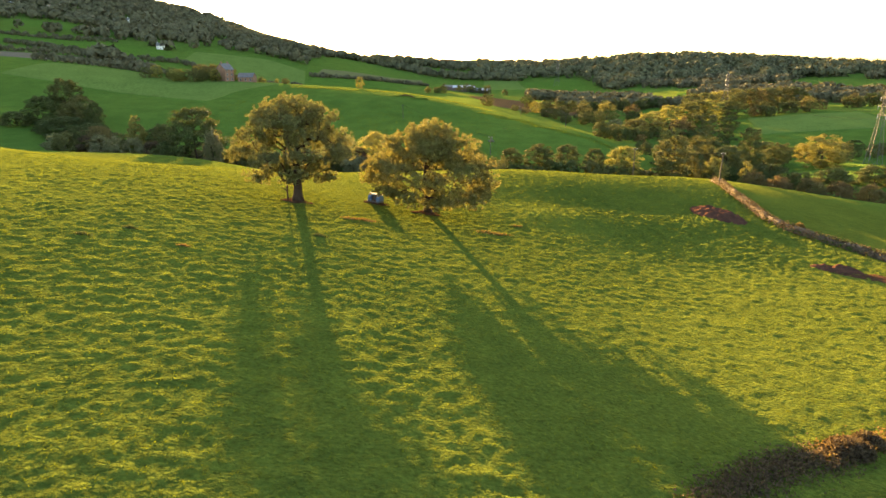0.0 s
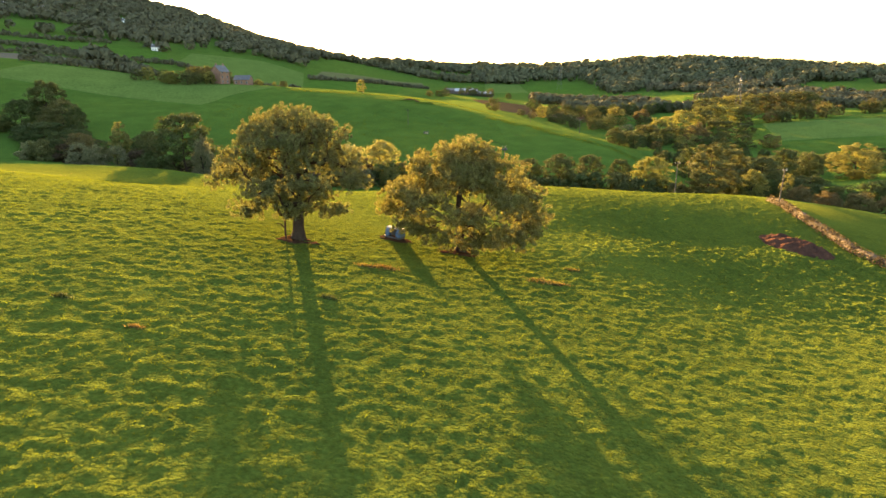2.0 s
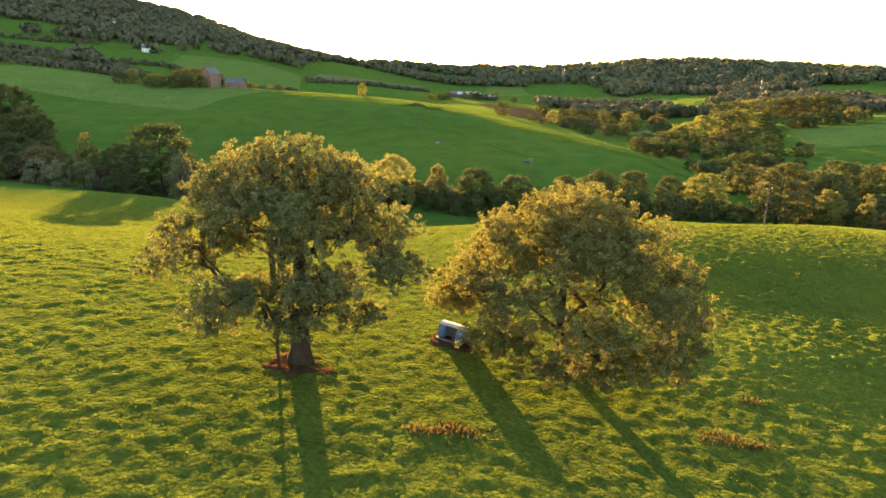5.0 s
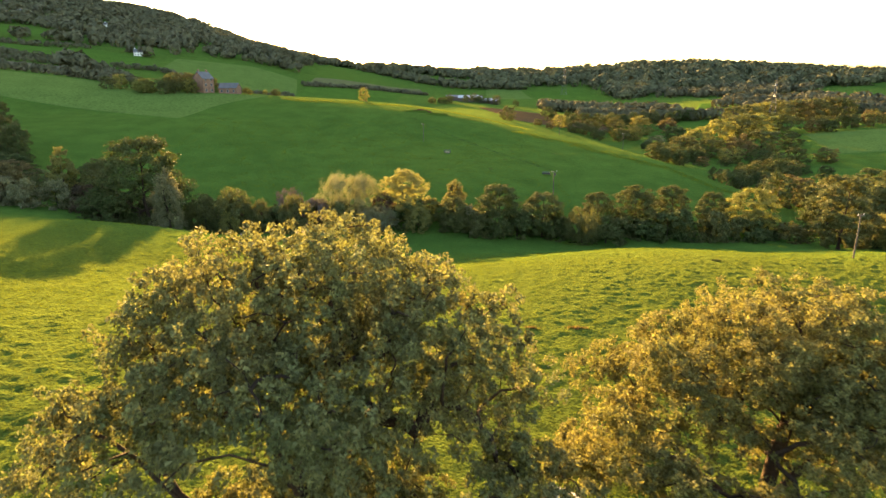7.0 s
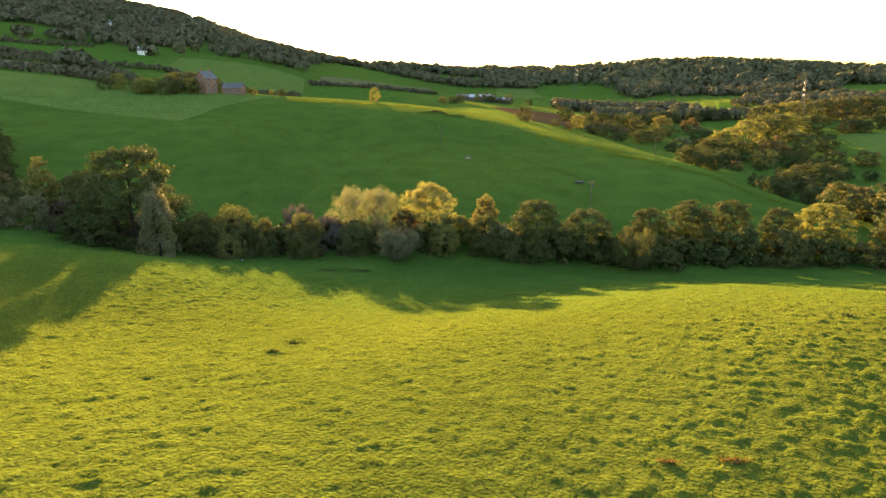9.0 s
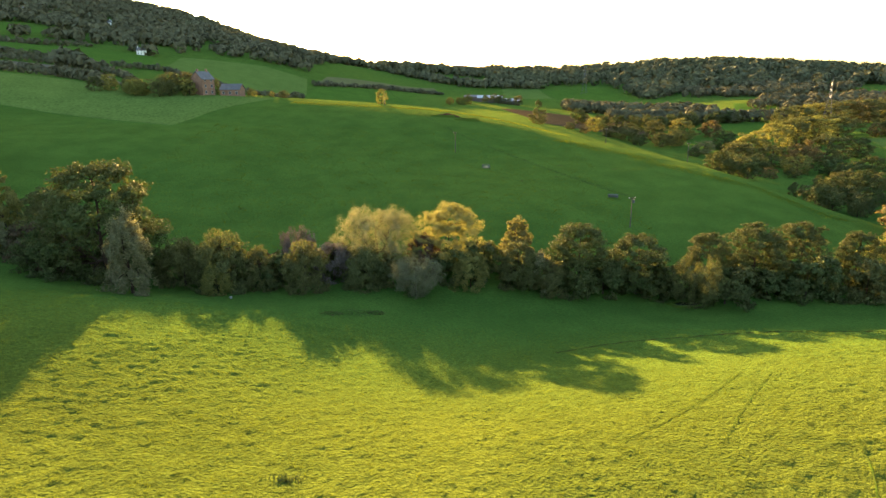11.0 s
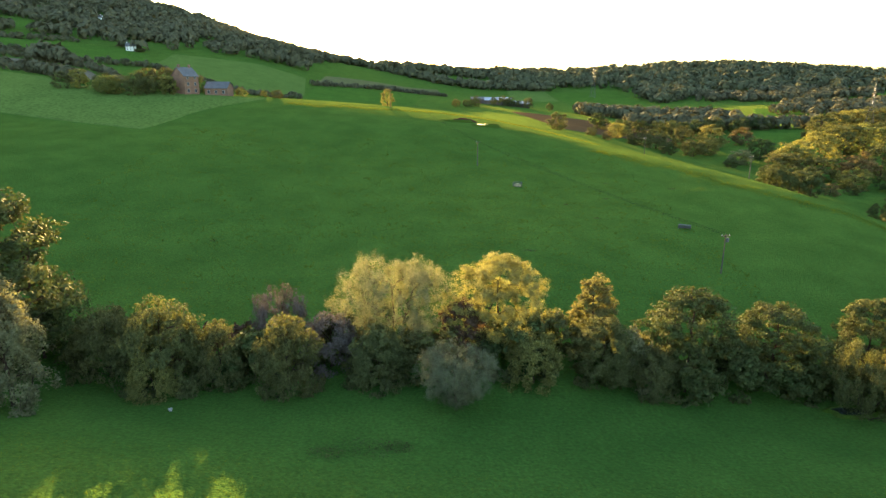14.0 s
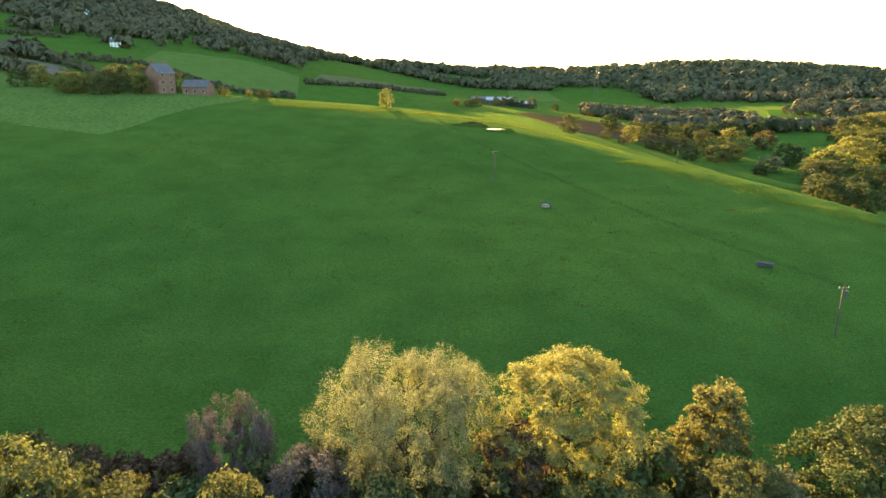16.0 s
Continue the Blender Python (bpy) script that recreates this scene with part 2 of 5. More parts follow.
def mesh_from(name, verts, faces, mats, smooth_shade=False):
    me = bpy.data.meshes.new(name)
    verts, faces = np.asarray(verts, np.float32), np.asarray(faces, np.int32)
    k = faces.shape[1]
    me.vertices.add(len(verts))
    me.vertices.foreach_set("co", verts.ravel())
    me.loops.add(faces.size)
    me.loops.foreach_set("vertex_index", faces.ravel())
    me.polygons.add(len(faces))
    me.polygons.foreach_set("loop_start", np.arange(0, faces.size, k, dtype=np.int32))
    if smooth_shade:
        me.polygons.foreach_set("use_smooth", np.ones(len(faces), bool))
    me.update(calc_edges=True)
    for m in mats if isinstance(mats, (list, tuple)) else [mats]:
        me.materials.append(m)
    return me


def grid_faces(nx, ny):
    i = np.arange(nx - 1)[None, :] + nx * np.arange(ny - 1)[:, None]
    return np.stack([i, i + 1, i + 1 + nx, i + nx], -1).reshape(-1, 4)


def part(name, bm, mat, parent, label=""):
    me = bpy.data.meshes.new(name)
    bm.to_mesh(me)
    bm.free()
    me.materials.append(mat)
    ob = new(name, me)
    ob.parent = parent
    return tagged(ob, label)


def build_ground():
    """One sheet to the horizon: a coarse grid, with a fine one let into it where the camera passes low."""
    def steps(a, b, d):
        return list(np.arange(a, b, d))
    x0, x1, y0, y1 = -80, 68, 6, 186
    xs = [-3500, -2500, -1800, -1300] + steps(-1000, -300, 25) + steps(-300, x0, 5) + steps(x0, x1, 2) + steps(x1, 130, 2) + steps(130, 300, 5) + steps(300, 1000, 25) + [1000, 1300, 1800, 2500, 3500]
    ys = [-1500, -800, -400, -200, -100, -60] + steps(-42, y0, 4) + steps(y0, y1, 2) + steps(y1, 330, 1.5) + steps(330, 420, 3) + steps(420, 1000, 12) + steps(1000, 2000, 30) + [2000, 2600, 3400, 4500]
    X, Y = np.meshgrid(xs, ys)
    coarse = np.stack([X.ravel(), Y.ravel()], 1)
    cells = grid_faces(len(xs), len(ys))
    mid = coarse[cells].mean(1)
    cells = cells[~((mid[:, 0] > x0) & (mid[:, 0] < x1) & (mid[:, 1] > y0) & (mid[:, 1] < y1))]
    fx, fy = np.linspace(x0, x1, 519), np.linspace(y0, y1, 631)
    X, Y = np.meshgrid(fx, fy)
    p = np.concatenate([coarse, np.stack([X.ravel(), Y.ravel()], 1)])
    faces = np.concatenate([cells, grid_faces(len(fx), len(fy)) + len(coarse)])
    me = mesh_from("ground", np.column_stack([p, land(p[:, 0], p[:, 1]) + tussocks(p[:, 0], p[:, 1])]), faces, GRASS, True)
    return tagged(new("ground", me), "rolling green pasture with tussocky grazed grass", "ground", kind="structure")


ground = build_ground()


def along(pts, step):
    p = np.array(pts, float)
    s = np.r_[0, np.cumsum(np.linalg.norm(np.diff(p, axis=0), axis=1))]
    q = np.arange(0, s[-1], step)
    c = np.stack([spline(s, q) @ p[:, 0], spline(s, q) @ p[:, 1]], 1)
    d = np.gradient(c, axis=0)
    return c, d / np.linalg.norm(d, axis=1)[:, None]


def drape(name, near, far, mat, label, category, lift=0.35, n=44):
    """A field lying on the land between its near and its far edge, both running left to right."""
    def edge(pts):
        p = np.array(pts, float)
        q = np.r_[0, np.cumsum(np.linalg.norm(np.diff(p, axis=0), axis=1))]
        u = np.linspace(0, q[-1], n)
        return np.stack([np.interp(u, q, p[:, 0]), np.interp(u, q, p[:, 1])], 1)
    a, b, v = edge(near), edge(far), np.linspace(0, 1, n)[:, None, None]
    p = (a[None] * (1 - v) + b[None] * v).reshape(-1, 2)
    k = np.arange(n)
    rim = np.minimum.reduce(np.broadcast_arrays(k[None, :], n - 1 - k[None, :], k[:, None], n - 1 - k[:, None])).ravel() == 0
    z = land(p[:, 0], p[:, 1]) + np.where(rim, -0.3, lift)
    me = mesh_from(name, np.column_stack([p, z]), grid_faces(n, n), mat, True)
    return tagged(new(name, me), label, category, kind="structure")


# ---- trees ----
def crown_shape(kind, u, ang, lump):
    """Radius of the crown, 0..1, at height share u of the crown and the angle ang."""
    if kind == "oak":
        r = np.sqrt(np.clip(1 - (np.clip(u - 0.30, -0.30, 1) / 0.72) ** 2, 0.0, 1)) * (0.42 + 0.58 * np.minimum(1, u / 0.30))
    elif kind == "cone":
        r = np.clip(1.02 - u, 0, 1) ** 0.75 * np.minimum(1, 0.55 + u * 2)
    elif kind == "tall":
        r = np.sin(np.pi * np.clip(0.12 + 0.86 * u, 0, 1)) ** 0.6
    elif kind == "bush":
        r = np.sqrt(np.clip(1 - (u * 0.98) ** 2.2, 0, 1))
    elif kind == "fan":
        r = np.sqrt(np.clip(1 - ((u - 0.55) / 0.6) ** 2, 0, 1)) * (0.55 + 0.45 * np.minimum(1, u / 0.5))
    elif kind == "weeping":
        r = np.clip(1.0 - u, 0, 1) ** 0.55 * (0.85 + 0.15 * np.cos(u * 9))
    else:
        r = np.sqrt(np.clip(1 - ((u - 0.45) / 0.56) ** 2, 0, 1))
    return r * (1 + lump * (np.sin(3 * ang + 5 * u) * 0.5 + np.sin(5 * ang - 8 * u + 1.3) * 0.5))


def tubes(paths, sides):
    """Tapered branches: paths of (points, radii)."""
    V, F, base = [], [], 0
    for pts, rad in paths:
        pts = np.asarray(pts, float)
        k = sides if rad[0] > 0.05 else 3
        d = np.gradient(pts, axis=0)
        d /= np.linalg.norm(d, axis=1)[:, None] + 1e-9
        ref = np.where(np.abs(d[:, 2:3]) > 0.9, [[1.0, 0, 0]], [[0, 0, 1.0]])
        s = np.cross(d, ref)
        s /= np.linalg.norm(s, axis=1)[:, None] + 1e-9
        w = np.cross(d, s)
        a = np.linspace(0, 2 * np.pi, k, endpoint=False)
        ring = pts[:, None] + np.asarray(rad)[:, None, None] * (np.cos(a)[None, :, None] * s[:, None] + np.sin(a)[None, :, None] * w[:, None])
        V.append(ring.reshape(-1, 3))
        for i in range(len(pts) - 1):
            for j in range(k):
                j2 = (j + 1) % k
                F.append((base + i * k + j, base + i * k + j2, base + (i + 1) * k + j2, base + (i + 1) * k + j))
        base += len(pts) * k
    return np.concatenate(V), np.array(F)


def leaf_quads(rng, centres, normals_bias, size, droop=0.0, tri=False):
    """One leaf spray at each centre, diamond-shaped or a pointed triangle."""
    n = len(centres)
    nrm = rng.normal(size=(n, 3)) + normals_bias
    nrm /= np.linalg.norm(nrm, axis=1)[:, None]
    t = rng.normal(size=(n, 3))
    t[:, 2] -= droop
    t -= (t * nrm).sum(1)[:, None] * nrm
    t /= np.linalg.norm(t, axis=1)[:, None] + 1e-9
    b = np.cross(nrm, t)
    L = size * rng.uniform(0.65, 1.35, n)[:, None]
    W = L * rng.uniform(0.5, 0.75, n)[:, None]
    bow = nrm * L * 0.12
    if tri:
        q = np.stack([centres - t * L * 0.5 - b * W * 0.5, centres - t * L * 0.5 + b * W * 0.5, centres + t * L * 0.5 + bow], 1)
        return q.reshape(-1, 3), np.arange(3 * n).reshape(-1, 3)
    q = np.stack([centres - t * L * 0.5 - bow, centres + b * W * 0.5 + bow, centres + t * L * 0.5 - bow, centres - b * W * 0.5 + bow], 1)
    return q.reshape(-1, 3), np.arange(4 * n).reshape(-1, 4)


def grow(seed, kind, h, r, base, clusters, leaves, leaf, trunk_r, fork=0.35, lump=0.12, spread=0.16, sides=6, hollow=0.45, droop=0.0, flat=0.6, lean=(0, 0), limbs=True, rise=0.9, sub=8, tight=0.42, outward=1.1, centres=None, hang=None, tri=True):
    """Trunk-with-branches mesh data and crown mesh data, in metres round the foot of the tree."""
    rng = np.random.default_rng(seed)
    ph = rng.uniform(0, 6.28)
    # cluster centres in the crown
    C = [] if centres is None else centres
    clusters = clusters if centres is None else len(centres)
    while len(C) < clusters:
        u = rng.uniform(0, 1) ** rise
        ang = rng.uniform(0, 2 * np.pi)
        R = float(crown_shape(kind, np.array(u), np.array(ang + ph), lump))
        if rng.uniform() > R + 0.1:
            continue
        f = rng.uniform(hollow, 1.0) ** 0.6
        dist = r * R * f * (1 - spread * 0.6)
        C.append((math.cos(ang) * dist + lean[0] * u, math.sin(ang) * dist + lean[1] * u, base + (h - base) * u * (1 - spread * 0.35)))
    C = np.array(C)
    top = base + (h - base) * (0.5 if kind == "oak" else 0.72)
    nt = 9
    tz = np.linspace(0, top, nt)
    tx = np.cumsum(rng.normal(0, 0.012 * h, nt)) * (tz / top)
    ty = np.cumsum(rng.normal(0, 0.012 * h, nt)) * (tz / top)
    nodes = [np.array([a + lean[0] * c / h * 0.6, b + lean[1] * c / h * 0.6, c]) for a, b, c in zip(tx, ty, tz)]
    parent = [-1] + list(range(nt - 1))
    weight = [0.0] * nt
    order = np.argsort(np.hypot(C[:, 0], C[:, 1]) + 0.25 * np.abs(C[:, 2] - (base + h) * 0.45))
    paths = []
    low = h * 0.16 if kind not in ("bush", "fan") else 0.0
    for ci in order:
        c = C[ci]
        A = np.array(nodes)
        d = np.linalg.norm(A - c, axis=1)
        cost = d + 1.1 * np.maximum(0, A[:, 2] - (c[2] - 0.35 * d)) + 100 * (A[:, 2] < low)
        k = int(np.argmin(cost))
        p0 = A[k]
        idx = [k]
        for s in (0.33, 0.66, 1.0):
            q = p0 + (c - p0) * s
            q = q + np.array([0, 0, 0.14 * d[k] * math.sin(math.pi * s)]) + rng.normal(0, 0.035 * d[k], 3) * (s < 1)
            nodes.append(q)
            parent.append(idx[-1])
            weight.append(0.0)
            idx.append(len(nodes) - 1)
        weight[-1] = 1.0
        paths.append(idx)
    count = np.array(weight)
    for i in range(len(nodes) - 1, 0, -1):
        count[parent[i]] += count[i]
    rad = trunk_r * 0.9 * (count / max(1, count[0])) ** 0.52
    tr = np.maximum(rad[:nt], trunk_r * 0.12)
    tr[0], tr[1] = trunk_r * 1.5, max(tr[1], trunk_r)
    tubeset = [([nodes[i] for i in range(nt)], tr)]
    for idx in paths:
        rr = rad[idx].copy()
        rr[0] = min(rr[0], rr[1] * 1.25)
        tubeset.append(([nodes[i] for i in idx], np.maximum(rr, 0.012)))
    tv, tf = tubes(tubeset if limbs else tubeset[:1], sides)
    # leaves round the clusters, denser outside and above
    per = rng.multinomial(leaves, np.ones(clusters) / clusters)
    own = np.repeat(np.arange(clusters), per)
    g = rng.normal(size=(leaves, 3))
    g /= np.linalg.norm(g, axis=1)[:, None]
    g *= (rng.uniform(0.15, 1, leaves) ** 0.5)[:, None]
    g[:, 2] *= flat
    if droop:
        g[:, 2] -= droop * rng.uniform(0, 1, leaves) ** 2 * 2.0
    size = r * spread * rng.uniform(0.75, 1.3, clusters)
    # twigs: the leaves of a cluster gather in small tufts
    tuft = rng.integers(0, sub, leaves)
    tg = rng.normal(size=(clusters, sub, 3))
    tg /= np.linalg.norm(tg, axis=2)[:, :, None]
    tg *= (rng.uniform(0.3, 1, (clusters, sub)) ** 0.5)[:, :, None] * np.array([1, 1, flat])
    g = tg[own, tuft] * (1 - tight * 0.5) + g * tight * np.array([1, 1, 1 if hang is None else 1 + 0.4 * hang])
    P = C[own] + g * size[own][:, None]
    P[:, 2] = np.maximum(P[:, 2], 0.15)
    out = P - np.array([0, 0, base + (h - base) * 0.4])
    out = out / (np.linalg.norm(out, axis=1)[:, None] + 1e-6) + 0.7 * g + np.array([0, 0, 0.25])
    lv, lf = leaf_quads(rng, P, out * outward, leaf, droop if hang is None else hang, tri)
    return (tv, tf), (lv, lf)


def plant(name, data, leafmat, place, label, category="tree", turn=0.0, group=""):
    (tv, tf), (lv, lf) = data
    root = new(name)
    root.empty_display_size = 0.5
    t = new("trunk", mesh_from("trunk", tv, tf, BARK, True))
    c = new("crown", mesh_from("crown", lv, lf, leafmat))
    t.parent = c.parent = root
    root.matrix_basis = place
    return tagged(root, label, category, group)


def at(x, y, turn=0.0, sx=1.0, sz=1.0, sink=0.1):
    return Matrix.Translation((x, y, ground_z(x, y) - sink)) @ Matrix.Rotation(radians(turn), 4, "Z") @ Matrix.Diagonal((sx, sx, sz, 1))


def boughs(seed, lobes):
    """Leafy places on the boughs of a big tree: lobes of (x, y, z, radius across, radius up, count), leafier outside and above."""
    rng = np.random.default_rng(seed)
    out = []
    for x, y, z, r, up, count in lobes:
        g = rng.normal(size=(count, 3))
        g /= np.linalg.norm(g, axis=1)[:, None]
        g[:, 2] = np.where(rng.uniform(size=count) < 0.45, np.abs(g[:, 2]), g[:, 2])
        g *= rng.uniform(0.35, 1.25, count)[:, None] ** 0.5
        out.append(np.array([x, y, z]) + g * [r, r, up])
    return np.concatenate(out)


# the two oaks standing in the pasture
TALL_OAK = [
    (0.0, 0.2, 11.6, 3.4, 2.1, 62), (-3.4, 0.8, 10.6, 2.7, 1.9, 40), (3.3, -0.4, 10.7, 2.7, 1.9, 42), (0.4, 4.0, 10.2, 2.9, 1.8, 36), (-0.6, -3.8, 10.0, 2.8, 1.8, 38),
    (-4.9, -1.6, 8.4, 2.0, 1.3, 26), (5.0, 1.4, 8.6, 2.0, 1.3, 26), (1.8, -2.2, 8.2, 2.4, 1.4, 26), (-1.8, 2.2, 8.2, 2.4, 1.4, 24),
    (-7.2, 0.6, 6.6, 1.9, 0.8, 24), (-5.4, 4.2, 6.9, 1.9, 0.9, 18), (6.0, -1.8, 6.6, 1.7, 0.9, 20), (5.0, 4.4, 7.0, 1.8, 0.9, 18), (-2.6, -5.6, 6.4, 1.7, 0.8, 18), (2.8, -5.6, 6.7, 1.8, 0.8, 18), (0.4, 6.6, 6.8, 1.9, 0.9, 18),
    (-4.9, -1.2, 3.6, 1.5, 0.45, 15), (-2.7, 0.8, 4.5, 1.4, 0.6, 12), (4.0, -0.6, 3.2, 1.4, 0.45, 14), (2.4, 1.6, 4.6, 1.4, 0.6, 12), (0.6, -4.2, 4.2, 1.4, 0.5, 10), (-0.8, 4.4, 4.2, 1.4, 0.5, 9), (-0.9, -0.4, 3.5, 1.2, 1.0, 15), (1.0, 0.6, 3.8, 1.2, 1.0, 14), (-1.7, -1.2, 4.9, 1.6, 0.9, 15), (1.7, -1.0, 5.3, 1.6, 0.9, 15),
]
WIDE_OAK = [
    (0.6, 0.2, 10.8, 3.2, 1.9, 56), (-3.2, 0.8, 9.2, 2.7, 1.7, 38), (3.9, -0.4, 9.0, 2.9, 1.7, 42), (0.8, 4.4, 9.0, 2.9, 1.7, 36), (0.4, -4.2, 8.8, 2.9, 1.6, 40),
    (-6.0, -0.8, 6.9, 2.4, 1.3, 34), (6.6, 0.6, 6.6, 2.4, 1.4, 34), (-4.4, 4.8, 6.8, 2.4, 1.3, 26), (4.8, 5.0, 6.6, 2.4, 1.3, 26), (-4.0, -5.0, 6.3, 2.4, 1.2, 28), (4.6, -4.8, 6.2, 2.4, 1.2, 30), (0.2, -7.0, 5.6, 2.1, 1.0, 24), (0.4, 7.2, 6.2, 2.2, 1.1, 20),
    (-7.8, 1.0, 4.8, 1.5, 0.8, 18), (8.0, -1.2, 4.4, 1.5, 1.0, 20), (6.6, -3.4, 3.0, 1.5, 0.8, 16), (3.4, -6.4, 3.6, 1.5, 0.7, 14), (-4.2, -3.0, 3.7, 1.6, 0.7, 15), (-5.6, 3.0, 4.0, 1.5, 0.7, 12), (2.4, 2.6, 4.2, 1.6, 0.7, 10), (6.6, 3.4, 3.2, 1.5, 0.8, 12), (1.2, -2.8, 3.4, 1.3, 0.5, 9), (2.6, -4.8, 2.3, 1.4, 0.7, 12), (5.4, -4.6, 2.2, 1.4, 0.8, 13), (-1.8, -5.4, 3.0, 1.5, 0.7, 12), (-5.6, -3.6, 3.6, 1.5, 0.8, 13), (7.6, -0.4, 2.6, 1.3, 0.8, 12), (0.2, -5.6, 2.0, 1.2, 0.6, 8), (0.5, -2.0, 9.8, 2.6, 1.4, 34), (-1.6, -0.6, 8.2, 2.4, 1.3, 20), (2.4, -1.6, 7.8, 2.4, 1.3, 24),
]
tall_oak = plant("oak_tree", grow(11, "oak", 14.4, 8.0, 2.2, 0, 250000, 0.125, 0.62, spread=0.115, sides=8, flat=0.85, sub=10, tight=0.21, outward=0.35, centres=boughs(5, TALL_OAK), hang=0.7, tri=True), OAK, at(-20.0, 79.6), "broad olive-green oak with a thick dark trunk, standing in the pasture")
plant("oak_tree", grow(23, "oak", 13.2, 9.3, 1.5, 0, 340000, 0.122, 0.48, spread=0.115, sides=8, flat=0.8, sub=9, tight=0.22, outward=0.4, centres=boughs(6, WIDE_OAK), hang=0.3, tri=True), OAKGOLD, at(-2.6, 84.1), "low spreading oak with golden autumn leaves, boughs near the grass")
limb_v, limb_f = tubes([([(-0.1, -0.3, 4.0), (-0.75, -0.5, 3.3), (-1.15, -0.6, 2.1), (-1.2, -0.6, 0.9), (-1.1, -0.6, -0.1)], [0.16, 0.13, 0.11, 0.10, 0.11]), ([(-1.18, -0.6, 1.4), (-1.6, -0.7, 1.9), (-1.9, -0.9, 2.0)], [0.07, 0.05, 0.03])], 8)
hanging_limb = new("hanging_limb", mesh_from("hanging_limb", limb_v, limb_f, BARK, True))
hanging_limb.parent = tall_oak
tagged(hanging_limb, "thin limb bent down to the ground")

# kinds of smaller trees, each built once and then copied
KINDS = {
    "dome": [grow(101 + i, "round", 12, 6, 0.2, 160, 30000, 0.25, 0.28, lump=0.2, spread=0.19, sides=5, hollow=0.3) for i in range(4)],
    "tall": [grow(121 + i, "tall", 14, 4.5, 0.5, 100, 16000, 0.33, 0.25, lump=0.18, spread=0.24, sides=5, hollow=0.5) for i in range(2)],
    "cone": [grow(131, "cone", 13, 4.6, 0.3, 100, 24000, 0.24, 0.25, lump=0.12, spread=0.22, sides=5)],
    "bush": [grow(141 + i, "bush", 6, 4.5, 0.0, 85, 18000, 0.22, 0.16, lump=0.2, spread=0.25, sides=4, hollow=0.5) for i in range(4)],
    "poplar": [grow(125, "tall", 15, 6.2, 0.5, 300, 115000, 0.135, 0.2, lump=0.1, spread=0.14, sides=5, hollow=0.2, flat=0.9)],
    "willow": [grow(126, "fan", 13, 8, 0.1, 380, 110000, 0.125, 0.28, lump=0.12, spread=0.11, sides=5, flat=1.7, hollow=0.15)],
    "fan": [grow(151 + i, "fan", 12, 8, 0.1, 160, 26000, 0.27, 0.26, lump=0.3, spread=0.14, sides=5, flat=1.6) for i in range(2)],
    "weeping": [grow(161, "weeping", 13, 4.6, 0.3, 100, 20000, 0.26, 0.22, lump=0.22, spread=0.2, sides=5, droop=1.0, flat=1.2)],
    "under": [grow(181 + i, "bush", 6, 4.5, 0.0, 44, 4000, 0.46, 0.16, lump=0.2, spread=0.27, sides=3, hollow=0.5, limbs=False) for i in range(4)],
    "mid": [grow(191 + i, "round", 12, 6.5, 0.1, 110, 6500, 0.5, 0.25, lump=0.24, spread=0.2, sides=4, hollow=0.4) for i in range(4)],
    "far": [grow(171 + i, "round", 10, 5, 0.1, 60, 2400, 0.62, 0.25, lump=0.22, spread=0.26, sides=4, hollow=0.5, limbs=False) for i in range(4)],
}
SIZE = {"dome": (12, 6), "tall": (14, 4.5), "cone": (13, 4.6), "bush": (6, 4.5), "fan": (12, 8), "weeping": (13, 4.6), "far": (10, 5), "mid": (12, 6.5), "under": (6, 4.5), "poplar": (15, 6.2), "willow": (13, 8)}
first, turns = {}, random.Random(7)


def tree(kind, x, y, h, r, leafmat, label, name="tree", category="tree", group=""):
    options = KINDS[kind]
    i = turns.randrange(len(options))
    h0, r0 = SIZE[kind]
    m = at(x, y, turns.uniform(0, 360), r / r0, h / h0)
    if (kind, i) not in first:
        t, c = new("trunk", mesh_from("trunk", *options[i][0], BARK, True)), new("crown", mesh_from("crown", *options[i][1], leafmat))
        first[kind, i] = (t.data, c.data)
    else:
        t, c = [new(n, d) for n, d in zip(("trunk", "crown"), first[kind, i])]
    root = new(name)
    t.parent = c.parent = root
    root.matrix_basis = m
    c.material_slots[0].link = "OBJECT"
    c.material_slots[0].material = leafmat
    return tagged(root, label, category, group)


